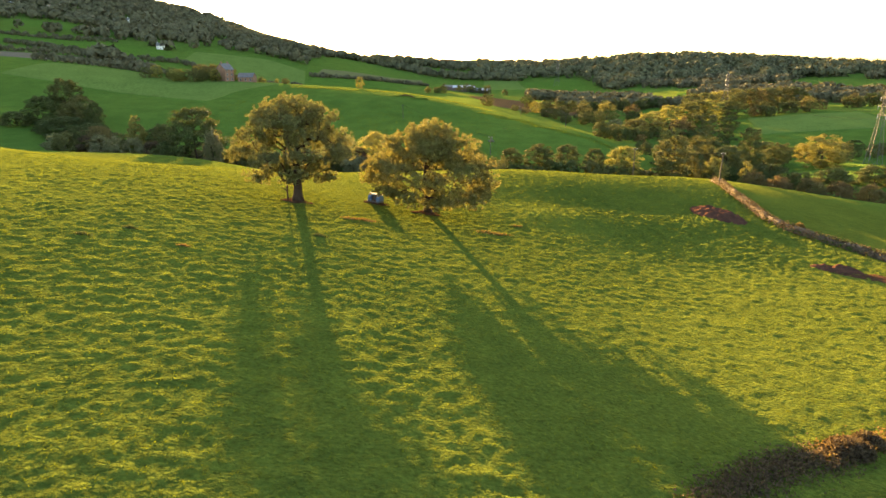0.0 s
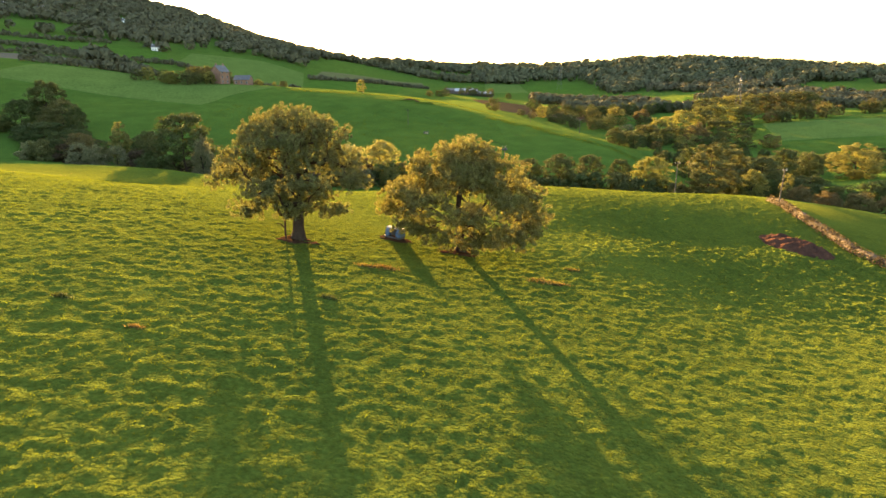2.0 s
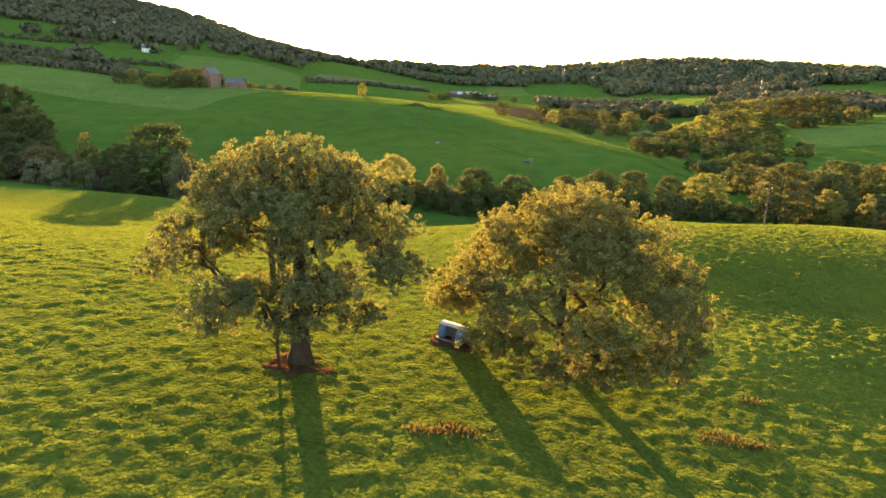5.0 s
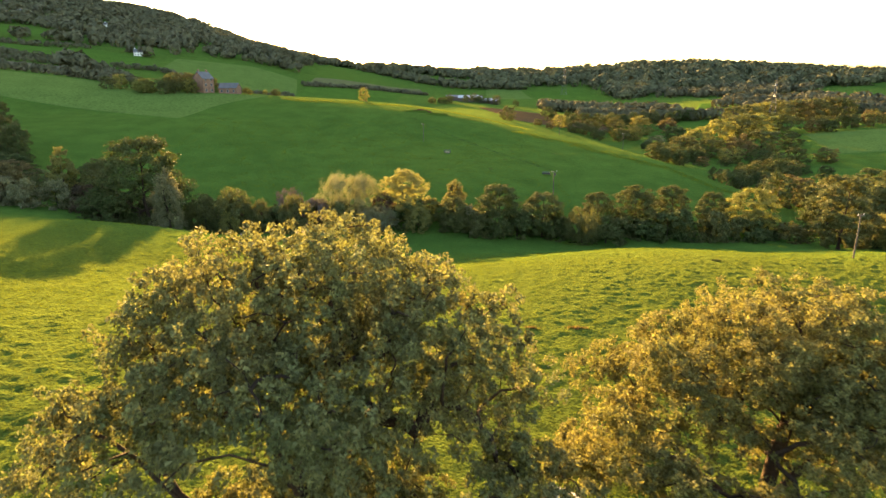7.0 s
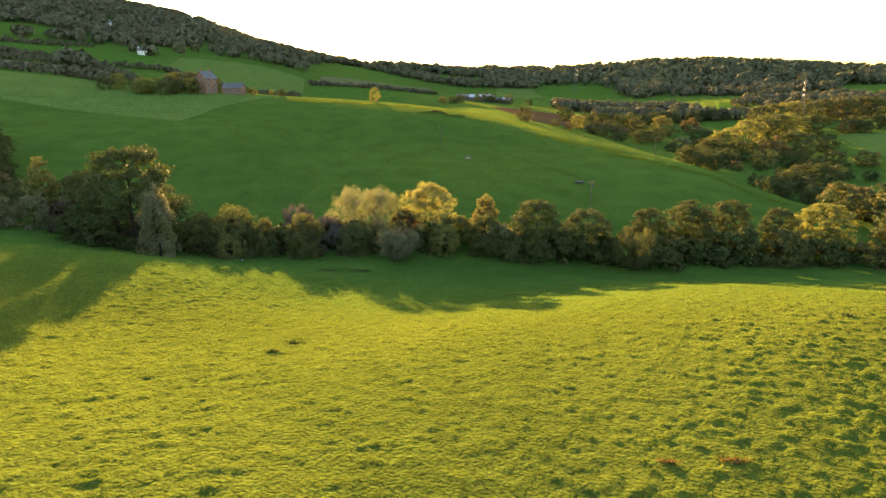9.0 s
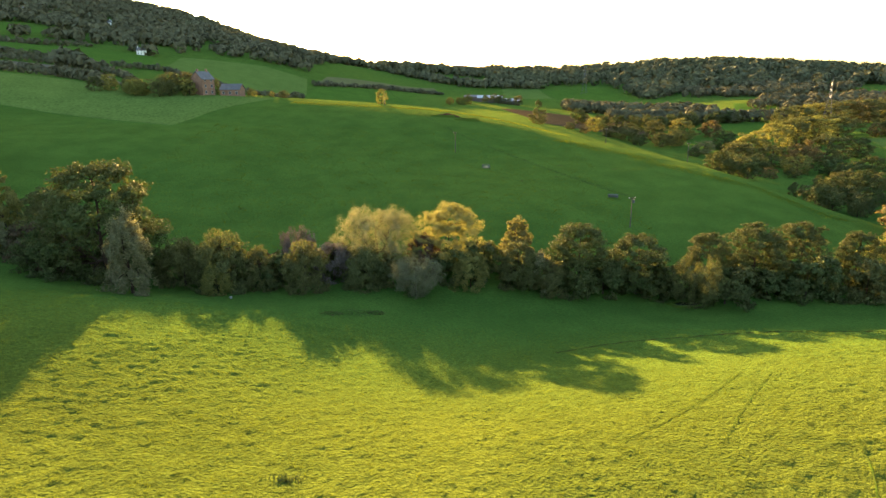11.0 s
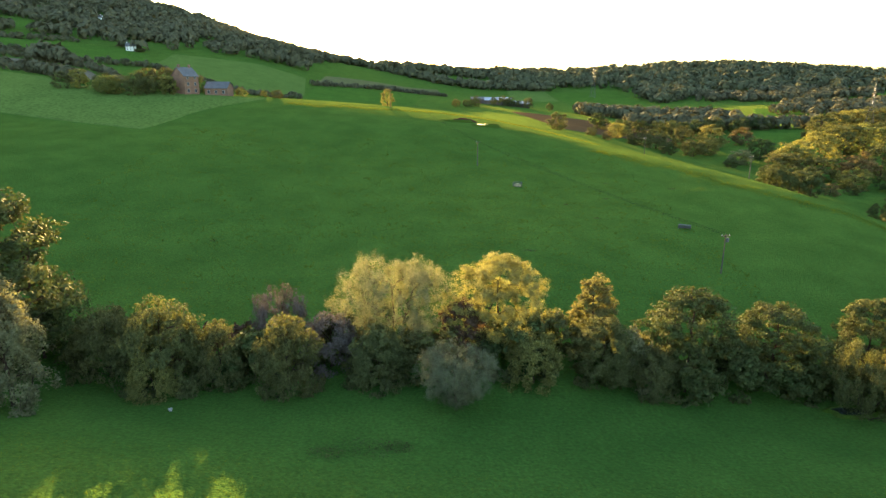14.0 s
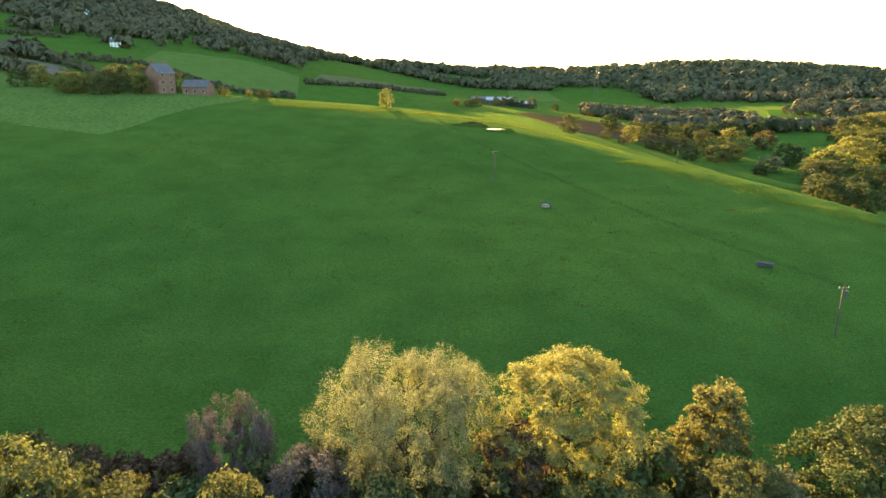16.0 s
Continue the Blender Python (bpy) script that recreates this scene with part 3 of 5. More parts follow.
ROW = "trees along the brook"
WEST_BELT = [  # kind, x, y, height, radius, leaves, label, name
    ("dome", -80.5, 195, 20.5, 10.5, DARK, "tall dark green oak with a sunlit golden rim, by the brook", "oak_tree"),
    ("weeping", -71.5, 185, 14, 4.8, WILLOW, "pale weeping birch with hanging branches, before the dark oak", "birch_tree"),
    ("dome", -97, 208, 13, 5.5, OLIVE, "olive broadleaf tree in the brook belt", "tree"),
    ("tall", -106, 208, 15, 3.6, YELLOW, "slender yellowing tree in the brook belt", "tree"),
    ("dome", -115, 201, 9.5, 5.0, ORANGE, "reddish-brown domed tree in the brook belt", "tree"),
    ("dome", -126, 208, 9, 5.5, DARK, "dark green tree in the brook belt", "tree"),
    ("dome", -138, 240, 14, 4.4, DARK, "dark green tree above the brook", "tree"),
    ("dome", -148, 248, 14.6, 8.2, OLIVE, "yellow-green broadleaf tree above the brook", "tree"),
    ("dome", -162, 262, 17.9, 8.0, DARK, "tall dark domed tree above the brook", "tree"),
    ("dome", -165, 250, 12, 7.2, DARK, "dark round tree above the brook", "tree"),
    ("dome", -144, 230, 9.4, 9.5, DARK, "broad dark thorn tree above the brook", "tree"),
    ("dome", -133, 228, 8.5, 6.5, DARK, "dark thorn tree above the brook", "tree"),
    ("dome", -127, 220, 8.4, 7.0, ORANGE, "reddish-brown domed tree above the brook", "tree"),
    ("dome", -117, 215, 7.2, 5.8, OLIVE, "low olive tree in the brook belt", "tree"),
    ("dome", -104, 216, 10.2, 6.4, DARK, "dark broad tree in the brook belt", "tree"),
    ("bush", -155, 238, 6.5, 6.5, DARK, "dark thicket above the brook", "bush"),
    ("bush", -172, 244, 6.0, 6.5, DARK, "dark thicket above the brook", "bush"),
]
MIDDLE_BELT = [
    ("bush", -90, 193, 7, 5.0, DARK, "dark bush below the big oak", "bush"),
    ("bush", -68.5, 196, 8.6, 4.6, OLIVE, "olive thicket in the brook belt", "bush"),
    ("bush", -61.5, 194, 10.4, 5.4, OLIVE, "olive-brown hawthorn thicket in the brook belt", "bush"),
    ("bush", -61, 190.5, 5.5, 2.8, YELLOW, "yellowing thorn bush at the field edge", "bush"),
    ("bush", -55.5, 195, 7.6, 3.6, OLIVE, "green bush in the brook belt", "bush"),
    ("fan", -51, 203, 8.5, 3.4, PURPLE, "bare purple-brown thorn tree in the brook belt", "tree"),
    ("bush", -47.5, 193, 8.8, 4.2, OLIVE, "olive and yellow thorn bush at the field edge", "bush"),
    ("bush", -44, 199, 7.1, 4.0, PURPLE, "twiggy brown thicket in the brook belt", "bush"),
    ("willow", -37, 203.5, 10.9, 8.2, WILLOW, "wide grey-green willow with golden top twigs", "willow_tree"),
    ("poplar", -23.9, 203, 12.6, 7.4, POPLAR, "bright yellow poplar lit by the low sun", "poplar_tree"),
    ("bush", -20.5, 196, 6.7, 3.6, YELLOW, "yellow-green thorn bush below the poplar", "bush"),
    ("willow", -29.5, 191, 6.1, 4.8, SALLOW, "pale grey sallow bush at the field edge", "bush"),
    ("bush", -38, 195, 5.8, 4.0, OLIVE, "green undergrowth below the willow", "bush"),
    ("cone", -12, 204, 11.6, 4.4, OAKGOLD, "pointed green tree with a sunlit top", "tree"),
]
EAST_BELT = [
    ("dome", -12.5, 197, 8.5, 4.0, OLIVE, "olive tree with rusty leaves in the brook belt", "tree"),
    ("bush", -7, 196, 5.8, 3.6, OLIVE, "olive-brown thorn bush in the brook belt", "bush"),
    ("dome", -2, 199, 12, 6.4, DARK, "dark green oak with a golden rim in the brook belt", "oak_tree"),
    ("dome", 8.5, 199.5, 11.1, 6.2, DARK, "dark green broad tree in the brook belt", "tree"),
    ("fan", 16.5, 194, 8.5, 4.2, OLIVE, "olive-green sallow in the brook belt", "tree"),
    ("dome", 22, 203, 11.1, 4.8, DARK, "dark green tree in the brook belt", "tree"),
    ("dome", 32, 206, 12, 6.2, DARK, "dark tree with a sunlit top in the brook belt", "tree"),
    ("dome", 42, 209, 11.2, 5.5, DARK, "dark green tree in the brook belt", "tree"),
    ("dome", 51, 206, 10.6, 4.5, DARK, "dark green tree in the brook belt", "tree"),
    ("dome", 61.5, 207, 12, 7.0, YELLOW, "yellow-orange field maple in the brook belt", "maple_tree"),
]
CORNER_BELT = [
    ("dome", 84, 212, 12.5, 7.5, DARK, "dark green broadleaf tree beyond the field corner", "tree"),
    ("dome", 100, 214, 14.5, 7.0, OLIVE, "olive-gold broadleaf tree beyond the wall", "tree"),
    ("dome", 112, 207, 9.5, 8.0, DARK, "dark broad tree beyond the wall", "tree"),
    ("dome", 120, 238, 16, 6.4, DARK, "dark green tree beyond the wall", "tree"),
    ("dome", 132, 242, 15, 5.6, DARK, "dark green tree beyond the wall", "tree"),
    ("tall", 98, 195, 10.5, 2.6, YELLOW, "slender pale tree beyond the wall", "tree"),
    ("bush", 84, 200, 8, 6.0, DARK, "dark thicket beyond the field corner", "bush"),
    ("bush", 96, 204, 8, 6.0, DARK, "dark thicket beyond the wall", "bush"),
    ("tall", 71, 188, 17, 6.0, OLIVE, "tall thin-leaved olive tree by the field corner", "tree"),
    ("dome", 79, 194, 12, 4.5, OLIVE, "yellow-green tree by the field corner", "tree"),
    ("dome", 87, 194, 10.5, 4.4, YELLOW, "yellow-green tree by the field corner", "tree"),
    ("dome", 95, 226, 15, 6.5, OLIVE, "olive broadleaf tree beyond the wall", "tree"),
    ("dome", 112, 232, 12, 6.5, DARK, "dark tree beyond the wall", "tree"),
    ("bush", 108, 204, 7.5, 6.0, DARK, "dark thicket beyond the wall", "bush"),
    ("bush", 122, 206, 7, 6.0, DARK, "dark thicket beyond the wall", "bush"),
    ("bush", 138, 212, 8, 7.0, DARK, "dark thicket beyond the wall", "bush"),
    ("bush", 155, 216, 8, 7.0, DARK, "dark thicket beyond the wall", "bush"),
    ("dome", 166, 266, 15.5, 11.5, YELLOW, "large yellow-green oak beyond the valley hedge", "oak_tree"),
]
BRACKEN = [
    ("bush", 92, 178, 5.6, 4.0, ORANGE, "rust-coloured bracken thicket along the field edge", "bush"),
    ("bush", 101, 180, 5.2, 4.2, ORANGE, "rust-coloured bracken thicket along the field edge", "bush"),
    ("bush", 113, 184, 6.4, 4.6, ORANGE, "rust-coloured bracken thicket along the field edge", "bush"),
    ("bush", 124, 187, 5.9, 4.8, ORANGE, "rust-coloured bracken thicket along the field edge", "bush"),
    ("bush", 136, 190, 5.9, 4.8, ORANGE, "rust-coloured bracken thicket along the field edge", "bush"),
    ("bush", 149, 193, 6.1, 5.0, ORANGE, "rust-coloured bracken thicket along the field edge", "bush"),
]
BELT = WEST_BELT + MIDDLE_BELT + EAST_BELT + CORNER_BELT + BRACKEN
under = random.Random(3)
for i in range(40):
    x = -128 + i * 5.0 + under.uniform(-1, 1)
    BELT.append(("under", x, 198.5 + under.uniform(-2.5, 3.5) + max(0, (x - 30)) * 0.10, under.uniform(5, 7.6), under.uniform(3.8, 5.2), under.choice([DARK, OLIVE, OLIVE, BRAMBLE, WILLOW] if x < -5 else [DARK, DARK, OLIVE]), "dark thorny undergrowth along the brook", "bush"))
for kind, x, y, h, r, leafmat, label, name in BELT:
    tree(kind, x, y, h, r, leafmat, label, name, "bush" if name == "bush" else "tree", ROW)


def clear_of(x, y, taken, gap):
    if any((x - a) ** 2 + (y - b) ** 2 < gap * gap for a, b in taken):
        return False
    taken.append((x, y))
    return True


def scatter(count, ends, width, sizes, mats, label, seed, group, gap=5.0):
    """Single trees strung along a line on the land."""
    rng, taken = random.Random(seed), []
    line = [np.array(p, float) for p in ends]
    seg = [np.linalg.norm(b - a) for a, b in zip(line, line[1:])]
    for _ in range(count * 6):
        if len(taken) >= count:
            break
        s = rng.uniform(0, sum(seg))
        k = 0
        while s > seg[k] and k < len(seg) - 1:
            s -= seg[k]
            k += 1
        p = line[k] + (line[k + 1] - line[k]) * s / seg[k]
        x, y = p[0] + rng.uniform(-width, width), p[1] + rng.uniform(-width, width)
        if not clear_of(x, y, taken, gap):
            continue
        h = rng.uniform(*sizes)
        tree("far", x, y, h, h * rng.uniform(0.42, 0.62), rng.choice(mats), label, "tree", "tree", group)


def woods(name, spots, mat, label, seed, tufts=44):
    """A far wood: many crowns of leafy tufts in one mesh. spots: (x, y, height, radius) rows."""
    rng = np.random.default_rng(seed)
    s = np.array(spots)
    z = land(s[:, 0], s[:, 1])
    g = rng.normal(size=(len(s), tufts, 3))
    g /= np.linalg.norm(g, axis=2)[:, :, None]
    g[:, :, 2] = np.where(rng.uniform(size=g.shape[:2]) < 0.6, np.abs(g[:, :, 2]), g[:, :, 2])
    lump = 1 + 0.16 * np.sin(g[:, :, 0:1] * 5 + np.arange(len(s))[:, None, None]) * np.cos(g[:, :, 1:2] * 5)
    c = np.stack([s[:, 0], s[:, 1], z + s[:, 2] * 0.4], 1)[:, None] + g * lump * np.stack([s[:, 3], s[:, 3], s[:, 2] * 0.5], 1)[:, None] * rng.uniform(0.78, 1.0, (len(s), tufts, 1))
    v, f = leaf_quads(rng, c.reshape(-1, 3), g.reshape(-1, 3) * 4.5, 1.0, 0.0, True)
    v = v.reshape(-1, 3, 3)
    mid = v.mean(1, keepdims=True)
    v = (mid + (v - mid) * (np.repeat(s[:, 3], tufts) * 6.2 / math.sqrt(tufts))[:, None, None]).reshape(-1, 3)
    me = mesh_from(name, v, f, mat)
    return tagged(new(name, me), label, "woodland", kind="stuff")


scatter(20, [(88, 236), (112, 262), (138, 278), (168, 296)], 11, (9, 13), [DARK, OLIVE, DARK, ORANGE], "broad tree in the valley below the wall", 41, "valley wood", 7)
HEDGE_TREES = [(32, 474, 10.0, 6.0, OLIVE), (55, 490, 5.0, 3.8, OLIVE), (62, 480, 5.2, 3.8, ORANGE), (75, 505, 10.2, 7.0, YELLOW), (80, 485, 8.0, 5.9, DARK), (90, 480, 11.5, 8.6, OLIVE), (113, 500, 13.7, 8.3, OLIVE), (108, 470, 9.5, 7.1, OLIVE), (134, 510, 14.2, 10.6, YELLOW), (120, 480, 10.8, 7.0, YELLOW), (158, 520, 11.4, 8.1, ORANGE), (125, 450, 8.7, 6.6, WILLOW), (115, 440, 5.5, 4.1, DARK), (91, 462, 6.7, 5.0, DARK), (145, 470, 12.5, 8.0, DARK)]
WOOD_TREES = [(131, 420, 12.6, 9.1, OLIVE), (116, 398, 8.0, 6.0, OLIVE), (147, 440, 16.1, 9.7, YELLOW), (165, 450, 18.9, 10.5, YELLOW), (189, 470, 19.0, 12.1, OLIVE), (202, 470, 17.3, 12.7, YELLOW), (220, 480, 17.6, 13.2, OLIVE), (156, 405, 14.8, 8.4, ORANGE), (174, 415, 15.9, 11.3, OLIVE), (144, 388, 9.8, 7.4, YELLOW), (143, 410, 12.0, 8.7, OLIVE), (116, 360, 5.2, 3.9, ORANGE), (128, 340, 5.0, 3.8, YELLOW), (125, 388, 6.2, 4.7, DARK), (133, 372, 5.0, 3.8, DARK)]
# trees standing in shade: the shade is put into mostly DARK leaves
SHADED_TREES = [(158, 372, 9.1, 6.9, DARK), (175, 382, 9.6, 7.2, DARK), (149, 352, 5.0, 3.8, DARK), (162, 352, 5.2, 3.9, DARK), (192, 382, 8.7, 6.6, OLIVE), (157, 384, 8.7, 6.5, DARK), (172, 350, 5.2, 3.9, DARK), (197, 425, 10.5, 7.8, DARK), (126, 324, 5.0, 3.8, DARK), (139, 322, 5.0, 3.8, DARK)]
SPUR_TREES = [(207, 520, 18.5, 9.8, OLIVE), (223, 530, 18.5, 10.1, OLIVE), (241, 544, 19.0, 13.1, YELLOW), (254, 550, 19.0, 12.8, OLIVE), (271, 560, 19.0, 13.8, OLIVE), (283, 562, 19.0, 13.4, ORANGE), (296, 565, 19.0, 14.2, OLIVE), (309, 568, 19.0, 13.9, OLIVE), (322, 572, 19.0, 14.2, DARK)]
for trees, label, group in ((HEDGE_TREES, "round hedgerow tree behind the grazed hill", "hedgerow trees"), (WOOD_TREES, "golden-lit broadleaf tree in the valley wood", "valley wood"), (SHADED_TREES, "shaded broadleaf tree deep in the valley wood, shade put into its leaf colour", "valley wood"), (SPUR_TREES, "sunlit tree on the wooded spur below the pylon", "spur trees")):
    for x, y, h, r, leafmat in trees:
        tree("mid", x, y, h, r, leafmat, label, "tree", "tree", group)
scatter(24, [(70, 545), (120, 552), (180, 580), (215, 600)], 8, (8, 12), [DARK, OLIVE], "broadleaf tree of a far hedgerow", 35, "far hedgerow")
scatter(22, [(160, 300), (200, 320), (250, 330), (330, 360)], 8, (6, 10), [DARK, OLIVE], "hedgerow tree by the valley field", 36, "valley hedge")
scatter(18, [(230, 470), (290, 480), (380, 500)], 10, (8, 12), [DARK, OLIVE, ORANGE], "tree above the valley field", 37, "valley hedge")
scatter(11, [(-182, 384), (-165, 380), (-147, 386)], 6, (7, 11), [OLIVE, OLIVE, YELLOW], "golden garden tree round the farmhouse", 38, "farmhouse trees", 6)
scatter(7, [(-136, 398), (-120, 402), (-100, 408)], 3, (2.6, 4.2), [OLIVE, OLIVE, YELLOW], "low garden shrub behind the hilltop yard", 40, "farmhouse shrubs", 4)
scatter(10, [(-20, 700), (60, 720)], 14, (7, 11), [OLIVE, DARK], "tree round the far farm", 39, "farm trees")
for x, y, h, r, leafmat in ((-149, 399, 10, 5.0, OLIVE), (-155, 390, 8.5, 4.6, YELLOW), (-139, 405, 8, 4.0, OLIVE), (-162, 378, 7.5, 4.8, YELLOW)):
    tree("mid", x, y, h, r, leafmat, "golden garden tree close by the farmhouse", "tree", "tree", "farmhouse trees")
# two more strings of shaded trees, darkened by their leaf colours
scatter(24, [(96, 296), (112, 312), (132, 335), (152, 352)], 9, (5.5, 9), [DARK, DARK, OLIVE], "low shaded tree in the valley bottom, shade put into its leaf colour", 42, "valley wood", 6)
scatter(16, [(92, 345), (108, 372), (128, 402)], 9, (6, 10), [DARK, OLIVE, DARK], "shaded tree filling the valley wood, shade put into its leaf colour", 43, "valley wood", 6)
tree("far", -56, 404, 8, 3.2, YELLOW, "small golden tree on the hill top", "tree")


def spots(count, box, sizes, seed, keep):
    rng = random.Random(seed)
    out = []
    while len(out) < count:
        x, y = rng.uniform(box[0], box[1]), rng.uniform(box[2], box[3])
        if keep(x, y):
            h = rng.uniform(*sizes)
            out.append((x, y, h, h * rng.uniform(0.42, 0.6)))
    return out


woods("far_ridge_wood", spots(2600, (60, 1150, 930, 1420), (7, 19), 51, lambda x, y: y > 1010 - 0.16 * (x - 60) + 60 * math.sin(x * 0.021) and not (55 < x < 250 and y < 1150)), FARWOOD, "dense dark woodland along the far ridge", 1, 60)
woods("far_skyline_hedge", spots(1000, (-460, 140, 1120, 1365), (6, 16), 52, lambda x, y: math.sin(y * 0.05 + x * 0.01) > 0.6 or y > 1300), FARWOOD, "thin far woodland and hedges on the skyline", 2, 36)


def high_hill(x, y):
    """Where trees stand on the high hill: closed wood above, hedges and copses between the fields below."""
    clearing = -610 < x < -470 and 820 < y < 915 or -590 < x < -290 and 640 < y + 0.12 * (x + 400) < 785 or -530 < x < -478 and 960 < y < 990 or -372 < x < -338 and 740 < y < 772
    field = -440 < x < -232 and 465 < y < 602 or -330 < x < -160 and 685 < y < 860 or x > -260 and y < 880
    if clearing or field or x > -200 and y < 1050:
        return False
    return y > 800 + 0.12 * (x + 400) + 40 * math.sin(x * 0.03) or math.sin(x * 0.031 + y * 0.009) + math.sin(y * 0.034 - x * 0.006) > 0.1


woods("left_hill_wood", spots(3300, (-1150, -190, 560, 1420), (8, 15), 53, high_hill), FARWOOD, "dense woods and copses on the high hill", 3, 40)
woods("valley_side_wood", spots(800, (220, 900, 540, 1000), (8, 13), 54, lambda x, y: math.sin(x * 0.02) + math.sin(y * 0.025 + x * 0.008) > 0.35), FARWOOD, "belts of dark woodland on the valley side", 4, 64)
woods("valley_belt_wood", spots(170, (95, 260, 590, 760), (9, 13), 55, lambda x, y: abs(y - 690 + 0.35 * (x - 150)) < 26 and x < 215 or abs(y - 612 + 0.1 * x) < 14 and x > 110), FARWOOD, "belt of dark broadleaf trees across the valley", 6, 110)


def hedge_spots(line, step, tall, seed):
    rng = random.Random(seed)
    c, _ = along(line, step)
    return [(x + rng.uniform(-1.5, 1.5), y + rng.uniform(-1.5, 1.5), tall * rng.uniform(0.6, 1.5), tall * rng.uniform(0.4, 0.7)) for x, y in c]


HEDGES = [[(-300, 455), (-240, 446), (-205, 420), (-186, 398)], [(-430, 600), (-331, 612), (-290, 600), (-245, 545)], [(-480, 684), (-383, 655), (-345, 640), (-300, 685)], [(-300, 690), (-215, 682), (-165, 722)], [(-570, 752), (-443, 758), (-407, 782)], [(-172, 795), (-110, 875), (-30, 1005)]]
woods("left_hill_hedges", [p for i, line in enumerate(HEDGES) for p in hedge_spots(line, 3.0, 5.0, i)], FARWOOD, "hedgerows between the fields of the high hill", 5, 60)


def build_grass(name, seed, n, k, box, heights, wide, label):
    """Tufts of grass, each of k blades round one root, thickest on the hummocks."""
    rng = np.random.default_rng(seed)
    x, y = rng.uniform(box[0], box[1], n * 2), box[2] + (box[3] - box[2]) * rng.uniform(0, 1, n * 2) ** 1.1
    keep = tussocks(x, y) + rng.uniform(-0.05, 0.05, n * 2) > 0.01
    x, y = x[keep][:n], y[keep][:n]
    n = len(x)
    z = land(x, y) + tussocks(x, y)
    size = np.repeat(rng.uniform(0.35, 1.0, n) ** 1.5 + 0.25, k)
    off = rng.normal(0, 1, (n * k, 2)) * (wide * size)[:, None]
    c = np.repeat(np.stack([x, y, z - 0.03], 1), k, 0) + np.column_stack([off, np.zeros(n * k)])
    ang = rng.uniform(0, 2 * np.pi, n * k)
    side = np.stack([np.cos(ang), np.sin(ang), np.zeros(n * k)], 1) * (rng.uniform(0.02, 0.045, n * k) * wide / 0.14)[:, None]
    tip = np.column_stack([off * 0.4 + rng.normal(0, 0.05, (n * k, 2)), rng.uniform(heights[0], heights[1], n * k) * size])
    v = np.stack([c - side, c + side, c + tip], 1).reshape(-1, 3)
    return tagged(new(name, mesh_from(name, v, np.arange(len(v)).reshape(-1, 3), BLADES)), label, "grass", kind="stuff")


build_grass("grass", 9, 140000, 3, (-80, 68, 6, 178), (0.07, 0.16), 0.10, "tufts of yellow-green grass on the near pasture")
build_grass("hill_grass", 10, 12000, 4, (-112, 22, 206, 335), (0.14, 0.34), 0.26, "scattered coarse grass tufts on the far slope")


# ---- fields beyond ----
MEADOW = material("bright_meadow", (0.066, 0.122, 0.02), (0.054, 0.105, 0.018), rough=0.9, scale=0.06, fine=0.8, bump=0.08, spec=0.0)
STUBBLE = material("pale_stubble", (0.125, 0.125, 0.055), (0.105, 0.110, 0.045), rough=0.9, scale=0.06, fine=0.8, bump=0.05, spec=0.0)
FALLOW = material("grey_fallow", (0.135, 0.115, 0.085), (0.105, 0.095, 0.065), rough=0.9, scale=0.1, fine=0.9, bump=0.08, spec=0.0)
drape("pale_field", [(-262, 362), (-205, 346), (-159, 334), (-126, 325), (-122, 352), (-109, 383)], [(-275, 436), (-213, 416), (-185, 394), (-145, 391), (-128, 394), (-104, 398)], PALEFIELD, "pale mown field above the hill pasture", "field", 0.3)
drape("ploughed_field", [(40, 498), (118, 520)], [(22, 640), (126, 590)], PLOUGH, "brown ploughed field between hedges", "field", 0.3)
drape("hill_field", [(-480, 690), (-383, 661), (-345, 645), (-300, 690)], [(-570, 745), (-443, 752), (-407, 776), (-335, 775)], MEADOW, "smooth green field on the high hill", "field", 0.4)
drape("hill_field", [(-335, 470), (-262, 500), (-235, 520)], [(-430, 585), (-331, 600), (-290, 592)], FALLOW, "grey-brown fallow field on the high hill", "field", 0.4)
drape("hill_field", [(-300, 700), (-215, 690), (-165, 730)], [(-320, 800), (-240, 850), (-185, 830)], PALEFIELD, "pale green field behind the farmhouse", "field", 0.4)
drape("hill_field", [(-560, 830), (-480, 850)], [(-600, 900), (-520, 905)], MEADOW, "small green field among the hillside woods", "field", 0.4)
drape("hill_field", [(-172, 800), (-110, 880), (-30, 1010)], [(-175, 880), (-120, 985), (-40, 1085)], STUBBLE, "pale stubble field behind the hill", "field", 0.4)
drape("hill_field", [(-170, 715), (-60, 740)], [(-168, 790), (-55, 920)], MEADOW, "smooth green field behind the hill", "field", 0.4)
drape("valley_field", [(228, 640), (290, 640)], [(294, 786), (350, 760)], MEADOW, "bright green field below the ridge wood", "field", 0.4)
drape("valley_field", [(167, 520), (215, 530)], [(190, 600), (240, 604)], MEADOW, "bright green field beyond the valley wood", "field", 0.4)
drape("valley_field", [(140, 930), (240, 950)], [(130, 1100), (240, 1110)], MEADOW, "green field under the far pylon", "field", 0.4)
drape("valley_field", [(60, 1000), (132, 1000)], [(70, 1140), (128, 1160)], PALEFIELD, "grey-green field behind the far farm", "field", 0.4)
drape("valley_field", [(206, 400), (290, 385)], [(230, 470), (300, 445)], PALEFIELD, "smooth valley field with a hedge", "field", 0.4)

